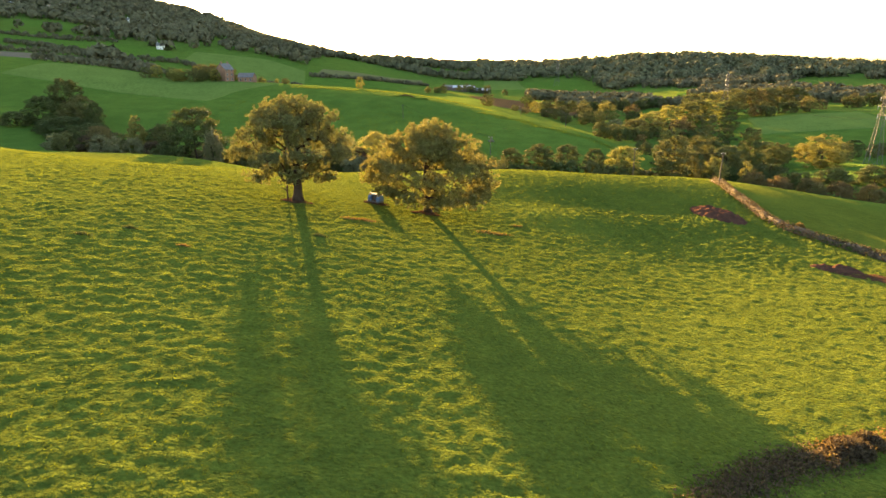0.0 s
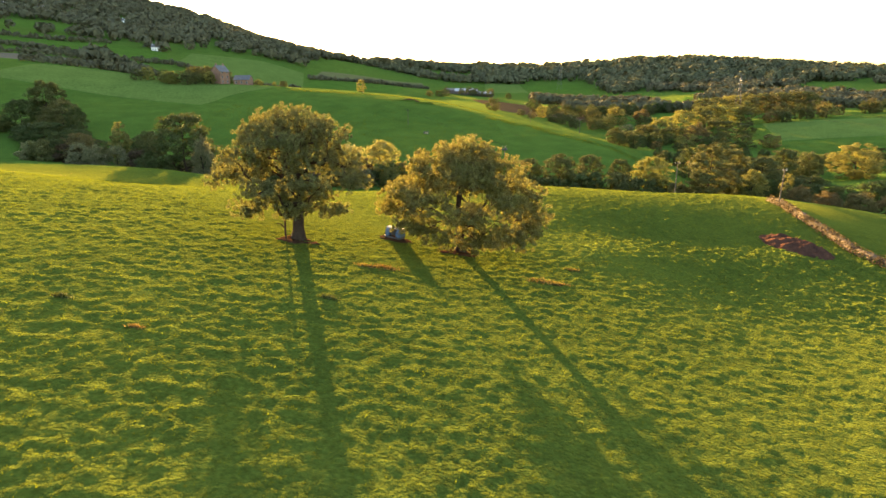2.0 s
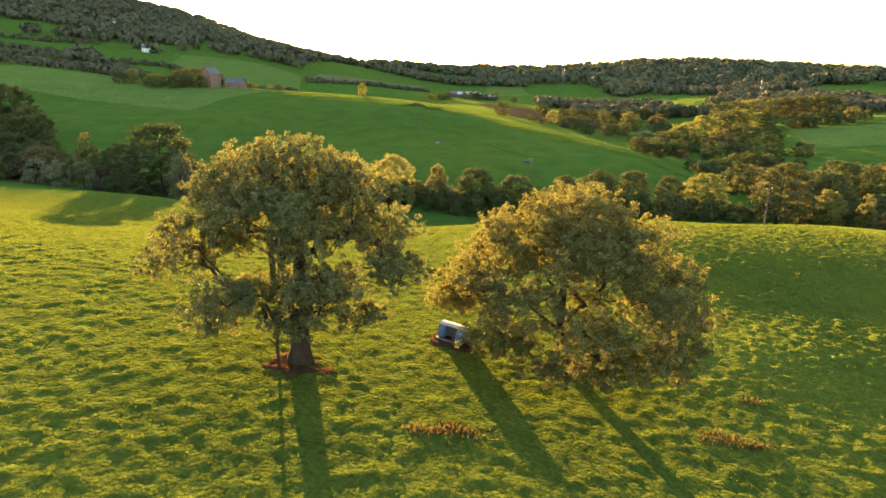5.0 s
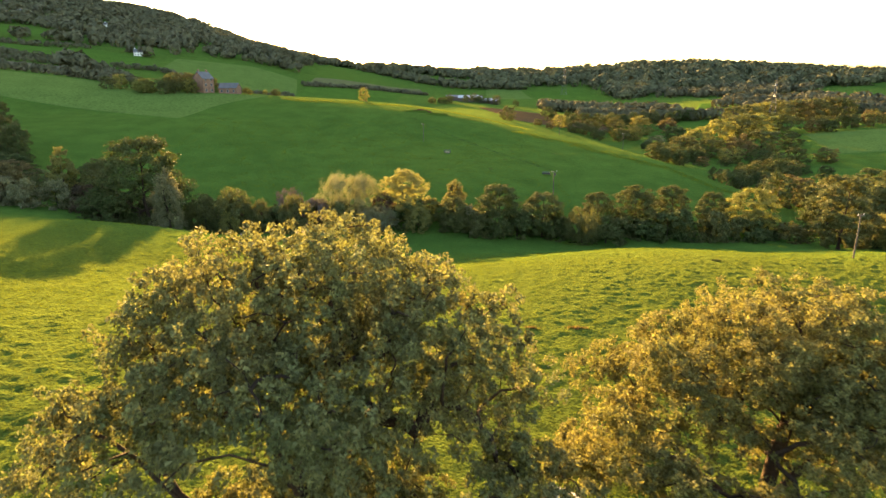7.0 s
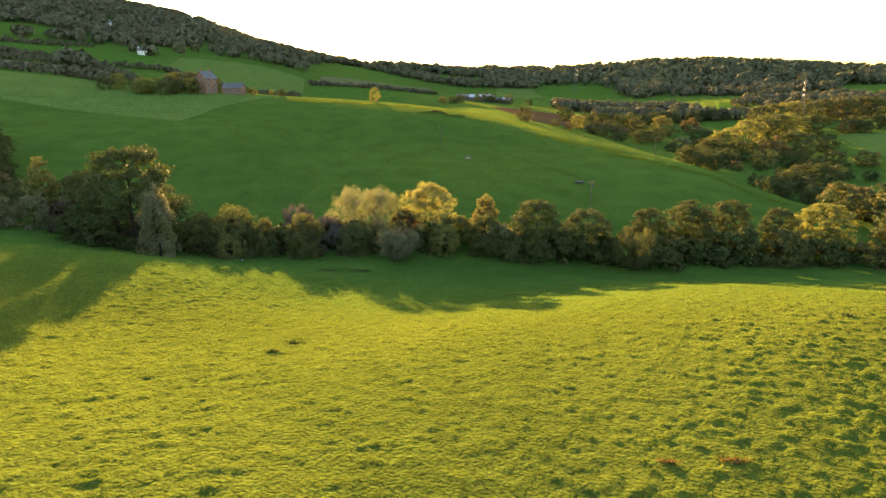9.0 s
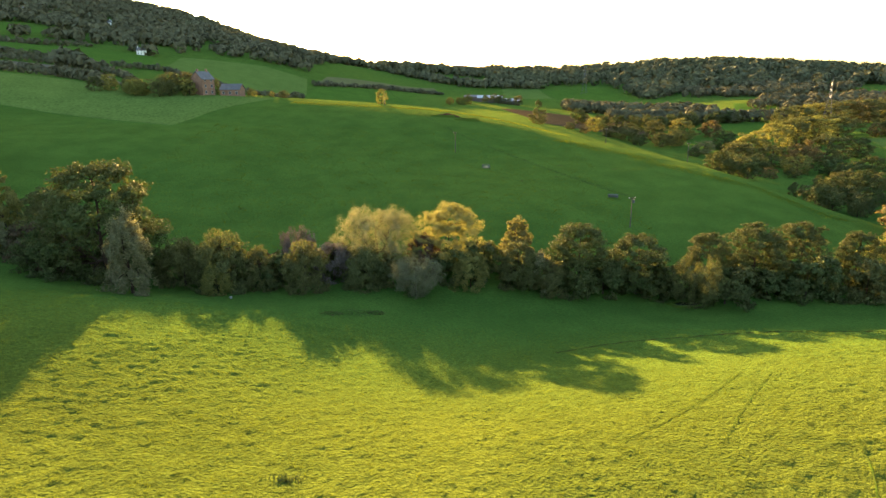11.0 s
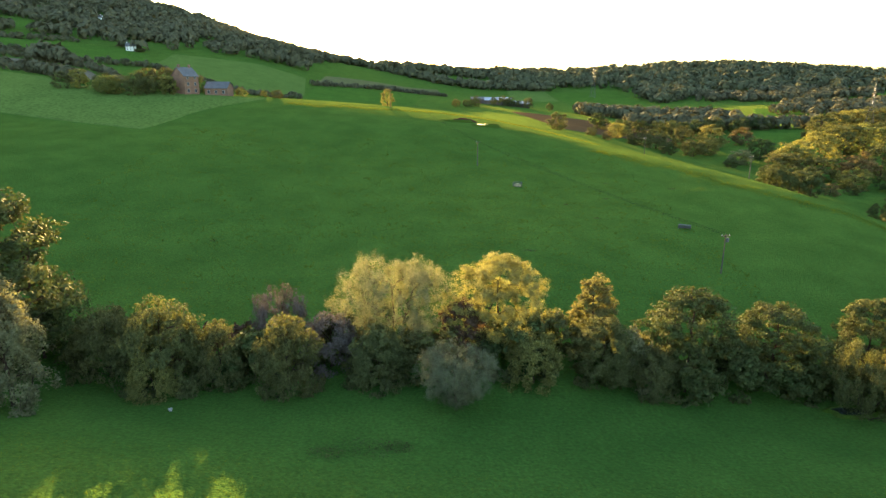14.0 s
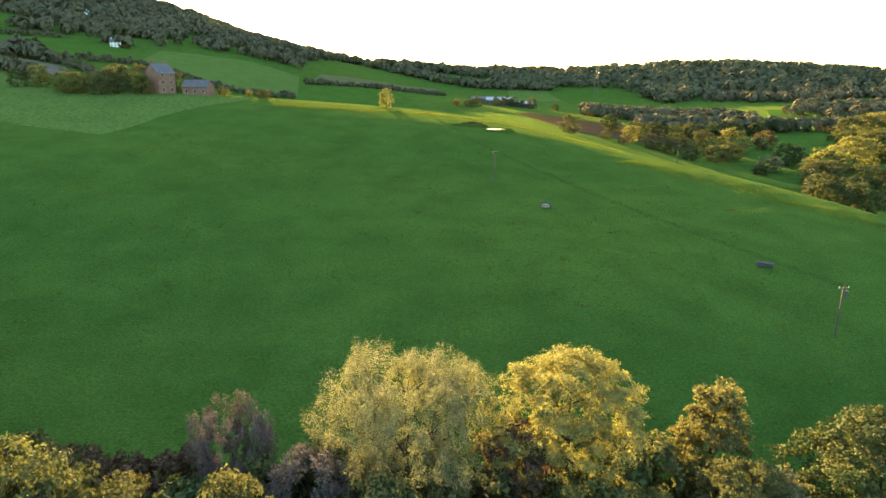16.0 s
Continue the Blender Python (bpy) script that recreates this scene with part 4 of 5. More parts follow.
# ---- wall, poles, feeder and other things ----
WOODPOLE = material("weathered_pole", (0.11, 0.09, 0.07), (0.08, 0.065, 0.052), rough=0.85, scale=2, fine=10, bump=0.01)
STEEL = material("galvanised_steel", (0.105, 0.102, 0.098), (0.082, 0.08, 0.077), rough=0.75, scale=1, fine=6, metal=0.1)
PORCELAIN = material("insulator", (0.55, 0.53, 0.5), (0.45, 0.43, 0.4), rough=0.3, scale=2, fine=8)
WIRE = material("wire", (0.03, 0.03, 0.03), (0.02, 0.02, 0.02), rough=0.9, scale=1, fine=4, spec=0.0)


def box(bm, a, b):
    """An axis-aligned box with slightly eased edges between two corners."""
    r = bmesh.ops.create_cube(bm, size=1.0)
    a, b = Vector(a), Vector(b)
    bmesh.ops.transform(bm, matrix=Matrix.Translation((a + b) / 2) @ Matrix.Diagonal((*(b - a), 1)), verts=r["verts"])
    return r["verts"]


def rod(bm, p, q, r1, r2=None, n=8):
    p, q = Vector(p), Vector(q)
    d = q - p
    r = bmesh.ops.create_cone(bm, cap_ends=True, segments=n, radius1=r1, radius2=r1 if r2 is None else r2, depth=d.length)
    bmesh.ops.transform(bm, matrix=Matrix.Translation((p + q) / 2) @ d.to_track_quat("Z", "Y").to_matrix().to_4x4(), verts=r["verts"])


def pole(x, y, h, turn=0.0, arm=1.4, lean=0.0, label="grey wooden electricity pole with a crossarm", drum=False):
    root = new("electricity_pole")
    b = bmesh.new()
    rod(b, (0, 0, -0.5), (0, 0, h), 0.13, 0.09, 10)
    part("post", b, WOODPOLE, root)
    b = bmesh.new()
    box(b, (-arm / 2, -0.06, h - 0.35), (arm / 2, 0.06, h - 0.23))
    part("crossarm", b, WOODPOLE, root)
    for i in (-1, 0, 1):
        b = bmesh.new()
        rod(b, (i * arm * 0.44, 0, h - 0.23), (i * arm * 0.44, 0, h + 0.02), 0.06, 0.04)
        part("insulator", b, PORCELAIN, root, "pale insulator")
    if drum:
        b = bmesh.new()
        rod(b, (0.25, -0.28, h - 1.3), (0.25, -0.28, h - 0.55), 0.22, 0.22, 12)
        part("transformer", b, STEEL, root, "grey transformer can")
    root.matrix_basis = Matrix.Translation((x, y, float(land(x, y)[0]))) @ Matrix.Rotation(radians(turn), 4, "Z") @ Matrix.Rotation(radians(lean), 4, "Y")
    return tagged(root, label, "pole", "electricity poles")


pole(47.0, 150.0, 7.0, 20)
pole(61.2, 133.5, 7.2, 30, lean=3)
pole(17.3, 233.4, 7.0, 10, 1.6, drum=True, label="wooden electricity pole with crossarm and transformer")
pole(62.0, 316.0, 7.0, 20)
pole(-53.7, 394, 8.0, 10)
pole(-21.3, 306, 7.0, 10)
pole(44, 360, 7, 20)

# vehicle feeder under the oaks
BLUE = material("blue_painted_steel", (0.06, 0.13, 0.27), (0.09, 0.15, 0.25), rough=0.55, scale=2, fine=12, spec=0.4)
WHITE = material("white_painted_steel", (0.34, 0.33, 0.31), (0.27, 0.26, 0.25), rough=0.6, scale=1.5, fine=8, spec=0.5)
RUST = material("dark_steel_inside", (0.05, 0.055, 0.06), (0.08, 0.06, 0.05), rough=0.7, scale=2, fine=8)


def prism(bm, profile, x0, x1):
    """A body with the given (y, z) outline, from x0 to x1."""
    a, b = [[bm.verts.new((x, y, z)) for y, z in profile] for x in (x0, x1)]
    bm.faces.new(a[::-1])
    bm.faces.new(b)
    for i in range(len(profile)):
        j = (i + 1) % len(profile)
        bm.faces.new((a[i], a[j], b[j], b[i]))
    bmesh.ops.recalc_face_normals(bm, faces=bm.faces)


def creep_feeder(x, y, turn):
    root = new("livestock_feeder")
    for x0, x1 in ((-1.25, -0.62), (0.55, 1.25)):
        b = bmesh.new()
        prism(b, [(-0.62, 0.35), (0.62, 0.35), (0.62, 0.95), (0.30, 1.32), (-0.30, 1.32), (-0.62, 0.95)], x0, x1)
        part("side_hopper", b, BLUE, root, "blue painted steel hopper end")
    b = bmesh.new()
    prism(b, [(-0.15, 0.35), (0.6, 0.35), (0.6, 0.95), (0.28, 1.30), (-0.15, 1.30)], -0.62, 0.55)
    part("hopper", b, RUST, root, "dark open hopper")
    b = bmesh.new()
    prism(b, [(-0.40, 1.33), (0.42, 1.33), (0.42, 1.40), (0.0, 1.47), (-0.40, 1.40)], -1.32, 1.32)
    part("lid", b, WHITE, root, "white pitched lid")
    b = bmesh.new()
    prism(b, [(-0.95, 0.22), (-0.55, 0.12), (-0.5, 0.16), (-0.6, 0.30), (-0.9, 0.36)], -1.3, 1.3)
    part("trough", b, STEEL, root, "pale metal feed trough along the front")
    for sx in (-1.1, 1.1):
        b = bmesh.new()
        prism(b, [(-0.7, 0.0), (0.7, 0.0), (0.8, 0.12), (0.7, 0.36), (-0.7, 0.36), (-0.8, 0.12)], sx - 0.05, sx + 0.05)
        part("skid", b, STEEL, root)
    root.matrix_basis = Matrix.Translation((x, y, float(land(x, y)[0]) + 0.02)) @ Matrix.Rotation(radians(turn), 4, "Z") @ Matrix.Rotation(radians(4), 4, "Y") @ Matrix.Diagonal((0.82, 0.9, 0.88, 1))
    return tagged(root, "blue and white steel livestock feeder on bare soil", "feeder")


creep_feeder(-10.3, 86.4, -31)


def patch(name, x, y, rx, ry, mat, label, category, lift=0.03, seed=1, turn=0.0, rough=0.08):
    """A ragged patch of bare soil, lying on the land."""
    rng = np.random.default_rng(seed)
    rings, n = 7, 28
    v = []
    wob = 1 + 0.18 * np.sin(np.arange(n) * 2 * np.pi / n * 3 + seed) + rng.uniform(-0.1, 0.1, n)
    for k in range(rings + 1):
        for i in range(n):
            a = 2 * np.pi * i / n
            px, py = rx * wob[i] * k / rings * math.cos(a), ry * wob[i] * k / rings * math.sin(a)
            ct, sn = math.cos(radians(turn)), math.sin(radians(turn))
            v.append((x + px * ct - py * sn, y + px * sn + py * ct, k / rings))
    v = np.array(v)
    z = land(v[:, 0], v[:, 1]) + 0.06 * (1 - v[:, 2] ** 3) + lift + rng.uniform(-rough, rough, len(v)) - 0.25 * (v[:, 2] > 0.99)
    f = [(k * n + i, k * n + (i + 1) % n, (k + 1) * n + (i + 1) % n, (k + 1) * n + i) for k in range(rings) for i in range(n)]
    return tagged(new(name, mesh_from(name, np.column_stack([v[:, :2], z]), f, mat, True)), label, category, kind="structure")


patch("bare_soil", -10.3, 86.1, 2.3, 1.7, SOIL, "bare red-brown soil trodden round the feeder", "soil", seed=1, turn=-35)
patch("bare_soil", -20.0, 79.0, 2.3, 1.6, SOIL, "bare red-brown soil round the oak's foot", "soil", seed=2)
patch("bare_soil", -2.8, 83.4, 2.2, 1.5, SOIL, "bare red-brown soil round the oak's foot", "soil", seed=3)


def heap(name, x, y, rx, ry, h, turn, label, seed, mat):
    """A rough heap of earth and dung."""
    n, m = 46, 30
    u, v = np.meshgrid(np.linspace(-1, 1, n), np.linspace(-1, 1, m))
    u, v = u.ravel(), v.ravel()
    d = np.clip(1 - u**2 - v**2, 0, 1) ** 0.6
    ct, sn = math.cos(radians(turn)), math.sin(radians(turn))
    X, Y = x + u * rx * ct - v * ry * sn, y + u * rx * sn + v * ry * ct
    bumps = 0.7 + 0.18 * waves(X, Y, 1.0, seed) + 0.2 * waves(X, Y, 0.45, seed + 1)
    z = land(X, Y) - 0.25 + (0.25 + h) * d * np.clip(bumps, 0.15, 1.3)
    return tagged(new(name, mesh_from(name, np.column_stack([X, Y, z]), grid_faces(n, m), mat)), label, "mound")


HEAP = material("dung_and_earth", (0.085, 0.040, 0.026), (0.055, 0.028, 0.02), rough=0.95, scale=1.0, fine=7, bump=0.08, spec=0.0)
heap("earth_mound", 49.2, 106.2, 6.6, 3.7, 1.5, -74, "long mound of reddish-brown earth and dung by the wall", 61, HEAP)
heap("earth_mound", 52.5, 77.0, 3.4, 1.5, 1.0, -25, "low mound of reddish-brown earth beside the muddy track", 63, HEAP)
patch("bare_soil", 56.5, 73.0, 6.0, 2.0, SOIL, "muddy bare earth of a field track", "soil", seed=4, turn=-35)


def ribbon(name, pts, half, mat, label, category, lift, steps=60):
    p = np.array(pts, float)
    s = np.r_[0, np.cumsum(np.linalg.norm(np.diff(p, axis=0), axis=1))]
    q = np.linspace(0, s[-1], steps)
    c = np.stack([spline(s, q) @ p[:, 0], spline(s, q) @ p[:, 1]], 1)
    d = np.gradient(c, axis=0)
    d /= np.linalg.norm(d, axis=1)[:, None]
    nrm = np.stack([-d[:, 1], d[:, 0]], 1)
    cols = [c + nrm * w for w in (-half, 0, half)]
    v = np.stack(cols, 1).reshape(-1, 2)
    z = land(v[:, 0], v[:, 1]) + tussocks(v[:, 0], v[:, 1]) + lift
    return tagged(new(name, mesh_from(name, np.column_stack([v, z]), grid_faces(3, steps), mat, True)), label, category, kind="structure")


WORN = material("trodden_grass", (0.050, 0.086, 0.011), (0.056, 0.078, 0.014), rough=0.9, scale=0.8, fine=5, spec=0.0)
WORN_DARK = material("pressed_grass", (0.046, 0.074, 0.012), (0.050, 0.068, 0.013), rough=0.95, scale=0.8, fine=5, spec=0.0)
TRODDEN = material("muddy_path", (0.034, 0.044, 0.012), (0.040, 0.036, 0.014), rough=0.95, scale=0.8, fine=5, spec=0.0)
ribbon("footpath", [(-11.4, 166.9), (-1.6, 171.1), (7.7, 172.3), (19.6, 175.1), (34, 177)], 0.15, TRODDEN, "narrow trodden path across the lower pasture", "path", 0.05)
for line in ([(-13.0, 136.1), (-5.3, 142.9), (3.3, 152.1)], [(-6.3, 135.4), (-2.3, 141.0), (5.4, 150.9)]):
    ribbon("wheel_track", line, 0.045, WORN_DARK, "one of twin dark wheel tracks in the grass", "track", 0.05)
ribbon("wheel_track", [(-17.5, 106), (-15.3, 110.6), (-7.8, 119.9), (0.9, 131.7), (3, 136)], 0.045, WORN, "faint wheel track in the grass", "track", 0.04)
ribbon("footpath", [(-25, 366), (10, 352), (40, 333), (60, 318), (75, 300), (84, 270)], 0.5, WORN, "worn path below the crest of the hill", "path", 0.08)


# field wall: a stone-faced bank grown over with dry grass
STONE = material("lichen_stone", (0.11, 0.078, 0.048), (0.075, 0.055, 0.036), rough=0.9, scale=1.0, fine=5, bump=0.06)
WALL_LINE = [(63, 140), (61.5, 131), (60, 124), (58.6, 112), (57.6, 104), (58.2, 98), (60.0, 92), (62.5, 85), (65, 78), (70, 68), (78, 56)]


def build_wall():
    c, d = along(WALL_LINE, 0.5)
    nrm = np.stack([-d[:, 1], d[:, 0]], 1)
    rng = np.random.default_rng(4)
    prof = [(-1.0, -0.3), (-0.75, 0.35), (-0.5, 0.85), (-0.25, 1.1), (0.2, 1.15), (0.5, 0.85), (0.75, 0.3), (1.0, -0.3)]
    cols = []
    for o, h in prof:
        w = o * (0.8 + rng.uniform(-0.15, 0.15, len(c)))
        p = c + nrm * w[:, None]
        cols.append(np.column_stack([p, land(c[:, 0], c[:, 1]) + h * (0.9 + 0.25 * waves(c[:, 0], c[:, 1], 3, 7)) + rng.uniform(-0.12, 0.12, len(c))]))
    v = np.stack(cols, 1).reshape(-1, 3)
    ob = new("field_wall", mesh_from("field_wall", v, grid_faces(len(prof), len(c)), STONE))
    return tagged(ob, "old field wall of brown stone, overgrown with dry grass", "wall", kind="structure")


field_wall = build_wall()


def thatch(name, pts, mat, label, category, n, height, width, seed, size=0.3, kind="stuff", lift=0.0):
    """Dry stalks and leaves along a line."""
    c, d = along(pts, 0.2)
    rng = np.random.default_rng(seed)
    i = rng.integers(0, len(c), n)
    o = rng.normal(0, width, (n, 2))
    x, y = c[i, 0] + o[:, 0], c[i, 1] + o[:, 1]
    z = land(x, y) + lift + rng.uniform(0.05, 1, n) * height * np.exp(-((o**2).sum(1) / (2.2 * width) ** 2))
    v, f = leaf_quads(rng, np.stack([x, y, z], 1), np.array([0, 0, 0.3]), size)
    return tagged(new(name, mesh_from(name, v, f, mat)), label, category, kind=kind)


thatch("wall_growth", WALL_LINE, BRAMBLE, "dry brown grass and bramble over the field wall", "undergrowth", 13000, 1.5, 0.55, 5, 0.26)
thatch("wall_growth", [(57.6, 104), (58.2, 98), (60.0, 92), (62.5, 85)], DRYGRASS, "golden dry grass beside the field wall", "undergrowth", 1500, 0.9, 0.8, 6, 0.25)


# brambles at the near field edge
def thicket(x, y, r, h, mat, label, seed, n=2600, size=0.2):
    rng = np.random.default_rng(seed)
    g = rng.normal(size=(n, 3))
    g /= np.linalg.norm(g, axis=1)[:, None]
    g *= (rng.uniform(0.2, 1, n) ** 0.5)[:, None]
    px, py = x + g[:, 0] * r, y + g[:, 1] * r * 0.8
    lumps = 0.7 + 0.4 * waves(px, py, 1.2, seed)
    pz = land(px, py) + np.abs(g[:, 2]) * h * lumps + 0.05
    v, f = leaf_quads(rng, np.stack([px, py, pz], 1), g * 0.5, size)
    return tagged(new("bramble_bush", mesh_from("bramble_bush", v, f, mat)), label, "bush")


thatch("dead_grass", [(13.0, 25.6), (17.0, 28.4), (20.5, 30.2), (24.0, 31.4)], BRAMBLE, "band of grey-brown dead grass and bramble in the shade", "undergrowth", 5200, 0.4, 0.75, 71, 0.17)
thatch("dead_grass", [(23.0, 31.4), (28.0, 33.4), (34.0, 35.4), (42.0, 38.0)], RUSTGRASS, "golden-brown dead grass along the field edge", "undergrowth", 3600, 0.5, 0.6, 72, 0.18)
thicket(24.6, 31.9, 1.5, 1.25, BRAMBLE, "thick brown bramble bush with reddish leaves", 74, 3000, 0.17)
thicket(26.6, 33.0, 1.1, 0.75, BRAMBLE, "twiggy brown bramble bush at the field edge", 75, 1500, 0.16)
thicket(31.0, 34.4, 1.3, 0.8, BRAMBLE, "russet-brown bramble bush at the field edge", 76, 1700, 0.17)
thicket(59.7, 98.5, 1.0, 2.6, RUSTGRASS, "rust-brown sapling beside the field wall", 77, 900, 0.22)


def dry_tuft(x, y, r, seed, mat=None, h=0.26, n=0):
    n = n or int(80 + 170 * r)
    rng = np.random.default_rng(seed)
    p = rng.normal(0, r * 0.45, (n, 2)) * [1.5, 0.7]
    px, py = x + p[:, 0], y + p[:, 1]
    pz = land(px, py)
    ang = rng.uniform(0, 6.28, n)
    side = np.stack([np.cos(ang), np.sin(ang), 0 * ang], 1) * 0.05
    c = np.stack([px, py, pz], 1)
    tip = np.column_stack([rng.normal(0, 0.12, (n, 2)), rng.uniform(0.4, 1.0, n) * h])
    v = np.stack([c - side, c + side, c + tip], 1).reshape(-1, 3)
    return tagged(new("dry_grass_tuft", mesh_from("dry_grass_tuft", v, np.arange(len(v)).reshape(-1, 3), mat or RUSTGRASS)), "clump of rust-coloured dry grass in the pasture", "grass clump", "dry grass clumps", "stuff")


for i, (x, y, r) in enumerate([(-10.4, 74.1, 1.1), (-12.0, 73.6, 0.8), (5.6, 76.8, 1.3), (7.4, 76.5, 0.9), (9.9, 81.9, 0.7), (-8.2, 110.9, 0.35), (-4.2, 111.3, 0.6), (-24.6, 54.0, 0.4)]):
    dry_tuft(x, y, r, 80 + i)
for i, (x, y, r) in enumerate([(-34.4, 131.5, 0.7), (-35.3, 128.0, 0.4), (-33.4, 53.2, 0.5), (-31.0, 56.9, 0.5), (20.7, 138.9, 0.5), (-14, 64, 0.6)]):
    tagged(dry_tuft(x, y, r, 95 + i, DARK, 0.4, 120), "dark green nettle clump in the pasture", "weeds")


# yellow tufts added along the crests to imitate a stripe of grazing sun
def lit_stripe(pts, half, n, seed, label, mat):
    c, d = along(pts, 0.5)
    rng = np.random.default_rng(seed)
    i = rng.integers(0, len(c), n)
    o = rng.normal(0, half * 0.5, n) + half * 0.5 * waves(c[i, 0], c[i, 1], 9, seed)
    x, y = c[i, 0] - d[i, 1] * o, c[i, 1] + d[i, 0] * o
    z = land(x, y) + tussocks(x, y) - 0.03
    ang = rng.uniform(0, 6.28, n)
    side = np.stack([np.cos(ang), np.sin(ang), 0 * ang], 1) * rng.uniform(0.05, 0.12, n)[:, None]
    p = np.stack([x, y, z], 1)
    tip = np.column_stack([rng.normal(0, 0.12, (n, 2)), rng.uniform(0.10, 0.26, n)])
    v = np.stack([p - side, p + side, p + tip], 1).reshape(-1, 3)
    return tagged(new("long_grass", mesh_from("long_grass", v, np.arange(len(v)).reshape(-1, 3), mat)), label, "grass", kind="stuff")


lit_stripe([(20, 333), (33.3, 311.6), (41.3, 306.3), (45.4, 291.5), (51.4, 286.0), (56.5, 277.5), (64.5, 273.5), (73, 263.5), (80, 254)], 4.5, 8000, 301, "yellow grass tufts added as the sunlit stripe along the hill's shoulder", BLADES)
lit_stripe([(-95, 383), (-73.4, 382.5), (-50.9, 386), (-27.7, 391.2), (-5, 392), (15, 380), (30, 372)], 5.0, 9000, 302, "yellow grass tufts added as the sunlit stripe on the hill top", BLADES)


for i, (x, y, r) in enumerate([(-75.1, 246.5, 0.9), (-105.8, 301.0, 1.6), (-15.8, 234.7, 0.8), (1.2, 258.2, 0.7), (28.0, 287.0, 0.9), (-65.0, 298.7, 1.8), (12, 292, 0.6), (-3, 268, 0.5), (8, 276, 0.6)]):
    tagged(dry_tuft(x, y, r, 120 + i, BRAMBLE, 0.22, 45), "brown patch of trampled weeds on the hill pasture", "weeds")
for x, y, r, h, s in ((-37.4, 180.9, 2.6, 0.55, 131), (-40.8, 179.6, 1.8, 0.45, 132), (-34.8, 181.6, 1.5, 0.4, 133)):
    thicket(x, y, r, h * 0.7, DARK, "low dark bramble patch in the shaded pasture", s, 260, 0.15)


def lick_tub(x, y):
    root = new("lick_tub")
    b = bmesh.new()
    rod(b, (0, 0, 0), (0, 0, 0.42), 0.26, 0.33, 16)
    part("tub", b, WHITE, root)
    b = bmesh.new()
    rod(b, (0, 0, 0.40), (0, 0, 0.46), 0.36, 0.36, 16)
    part("rim", b, WHITE, root, "white rolled rim")
    root.matrix_basis = Matrix.Translation((x, y, ground_z(x, y))) @ Matrix.Diagonal((0.55, 0.55, 0.6, 1))
    return tagged(root, "small white feed tub in the grass below the bushes", "tub")


lick_tub(-57.6, 186.8)


# pylons and their wires
def pylon(x, y, h, turn, label):
    root = new("pylon")
    w0, w1 = h * 0.085, h * 0.018
    foot = lambda z: w0 + (w1 - w0) * min(1, z / (h * 0.72)) if z < h * 0.72 else w1
    for sx in (-1, 1):
        for sy in (-1, 1):
            b = bmesh.new()
            rod(b, (sx * w0, sy * w0, -0.5), (sx * w1, sy * w1, h * 0.72), 0.12, 0.09, 5)
            rod(b, (sx * w1, sy * w1, h * 0.72), (0, 0, h), 0.12, 0.08, 5)
            part("leg", b, STEEL, root)
    b = bmesh.new()
    levels = [h * f for f in (0.0, 0.13, 0.25, 0.36, 0.46, 0.55, 0.63, 0.70, 0.77, 0.84, 0.91)]
    for z0, z1 in zip(levels, levels[1:]):
        a, c = foot(z0), foot(z1)
        for s in (-1, 1):
            rod(b, (-a, s * a, z0), (c, s * c, z1), 0.05, n=4)
            rod(b, (a, s * a, z0), (-c, s * c, z1), 0.05, n=4)
            rod(b, (s * a, -a, z0), (s * c, c, z1), 0.05, n=4)
            rod(b, (s * a, a, z0), (s * c, -c, z1), 0.05, n=4)
    part("bracing", b, STEEL, root)
    for f, arm in ((0.66, 0.13), (0.77, 0.16), (0.88, 0.12)):
        b = bmesh.new()
        for s in (-1, 1):
            for o in (-w1, w1):
                rod(b, (0, o, h * f), (s * h * arm, 0, h * f + 0.2), 0.08, n=4)
            rod(b, (0, 0, h * f + h * 0.035), (s * h * arm, 0, h * f + 0.2), 0.08, n=4)
        part("crossarm", b, STEEL, root)
        for s in (-1, 1):
            b = bmesh.new()
            rod(b, (s * h * arm, 0, h * f + 0.2), (s * h * arm, 0, h * f - h * 0.045), 0.14, n=6)
            part("insulator", b, PORCELAIN, root, "hanging insulator string")
    root.matrix_basis = Matrix.Translation((x, y, float(land(x, y)[0]))) @ Matrix.Rotation(radians(turn), 4, "Z")
    return tagged(root, label, "pylon", "pylons")


def hang(a, b, ha, hb, turn_a, turn_b, sag):
    """The wires of one span."""
    for f, arm in ((0.66, 0.13), (0.77, 0.16), (0.88, 0.12), (1.0, 0.0)):
        for s in (-1, 1) if arm else (1,):
            drop = 0.045 if arm else 0.0
            ends = []
            for (x, y), h, t in ((a, ha, turn_a), (b, hb, turn_b)):
                ends.append(np.array([x + s * h * arm * math.cos(radians(t)), y + s * h * arm * math.sin(radians(t)), float(land(x, y)[0]) + h * (f - drop)]))
            u = np.linspace(0, 1, 26)[:, None]
            p = ends[0] * (1 - u) + ends[1] * u
            p[:, 2] -= (4 * sag * u * (1 - u))[:, 0]
            v, fc = tubes([(p, np.full(26, 0.03))], 3)
            tagged(new("power_cable", mesh_from("power_cable", v, fc, WIRE)), "sagging grey overhead power cable between pylons", "cable", "power cables")


pylon(232, 513, 36, 55, "grey steel lattice pylon above the valley wood")
pylon(213, 300, 38, 75, "grey steel lattice pylon in the valley field")
pylon(187, 1044, 46, 60, "far steel lattice pylon below the wooded ridge")
hang((213, 300), (232, 513), 38, 36, 75, 55, 7)
hang((232, 513), (187, 1044), 36, 46, 55, 60, 12)
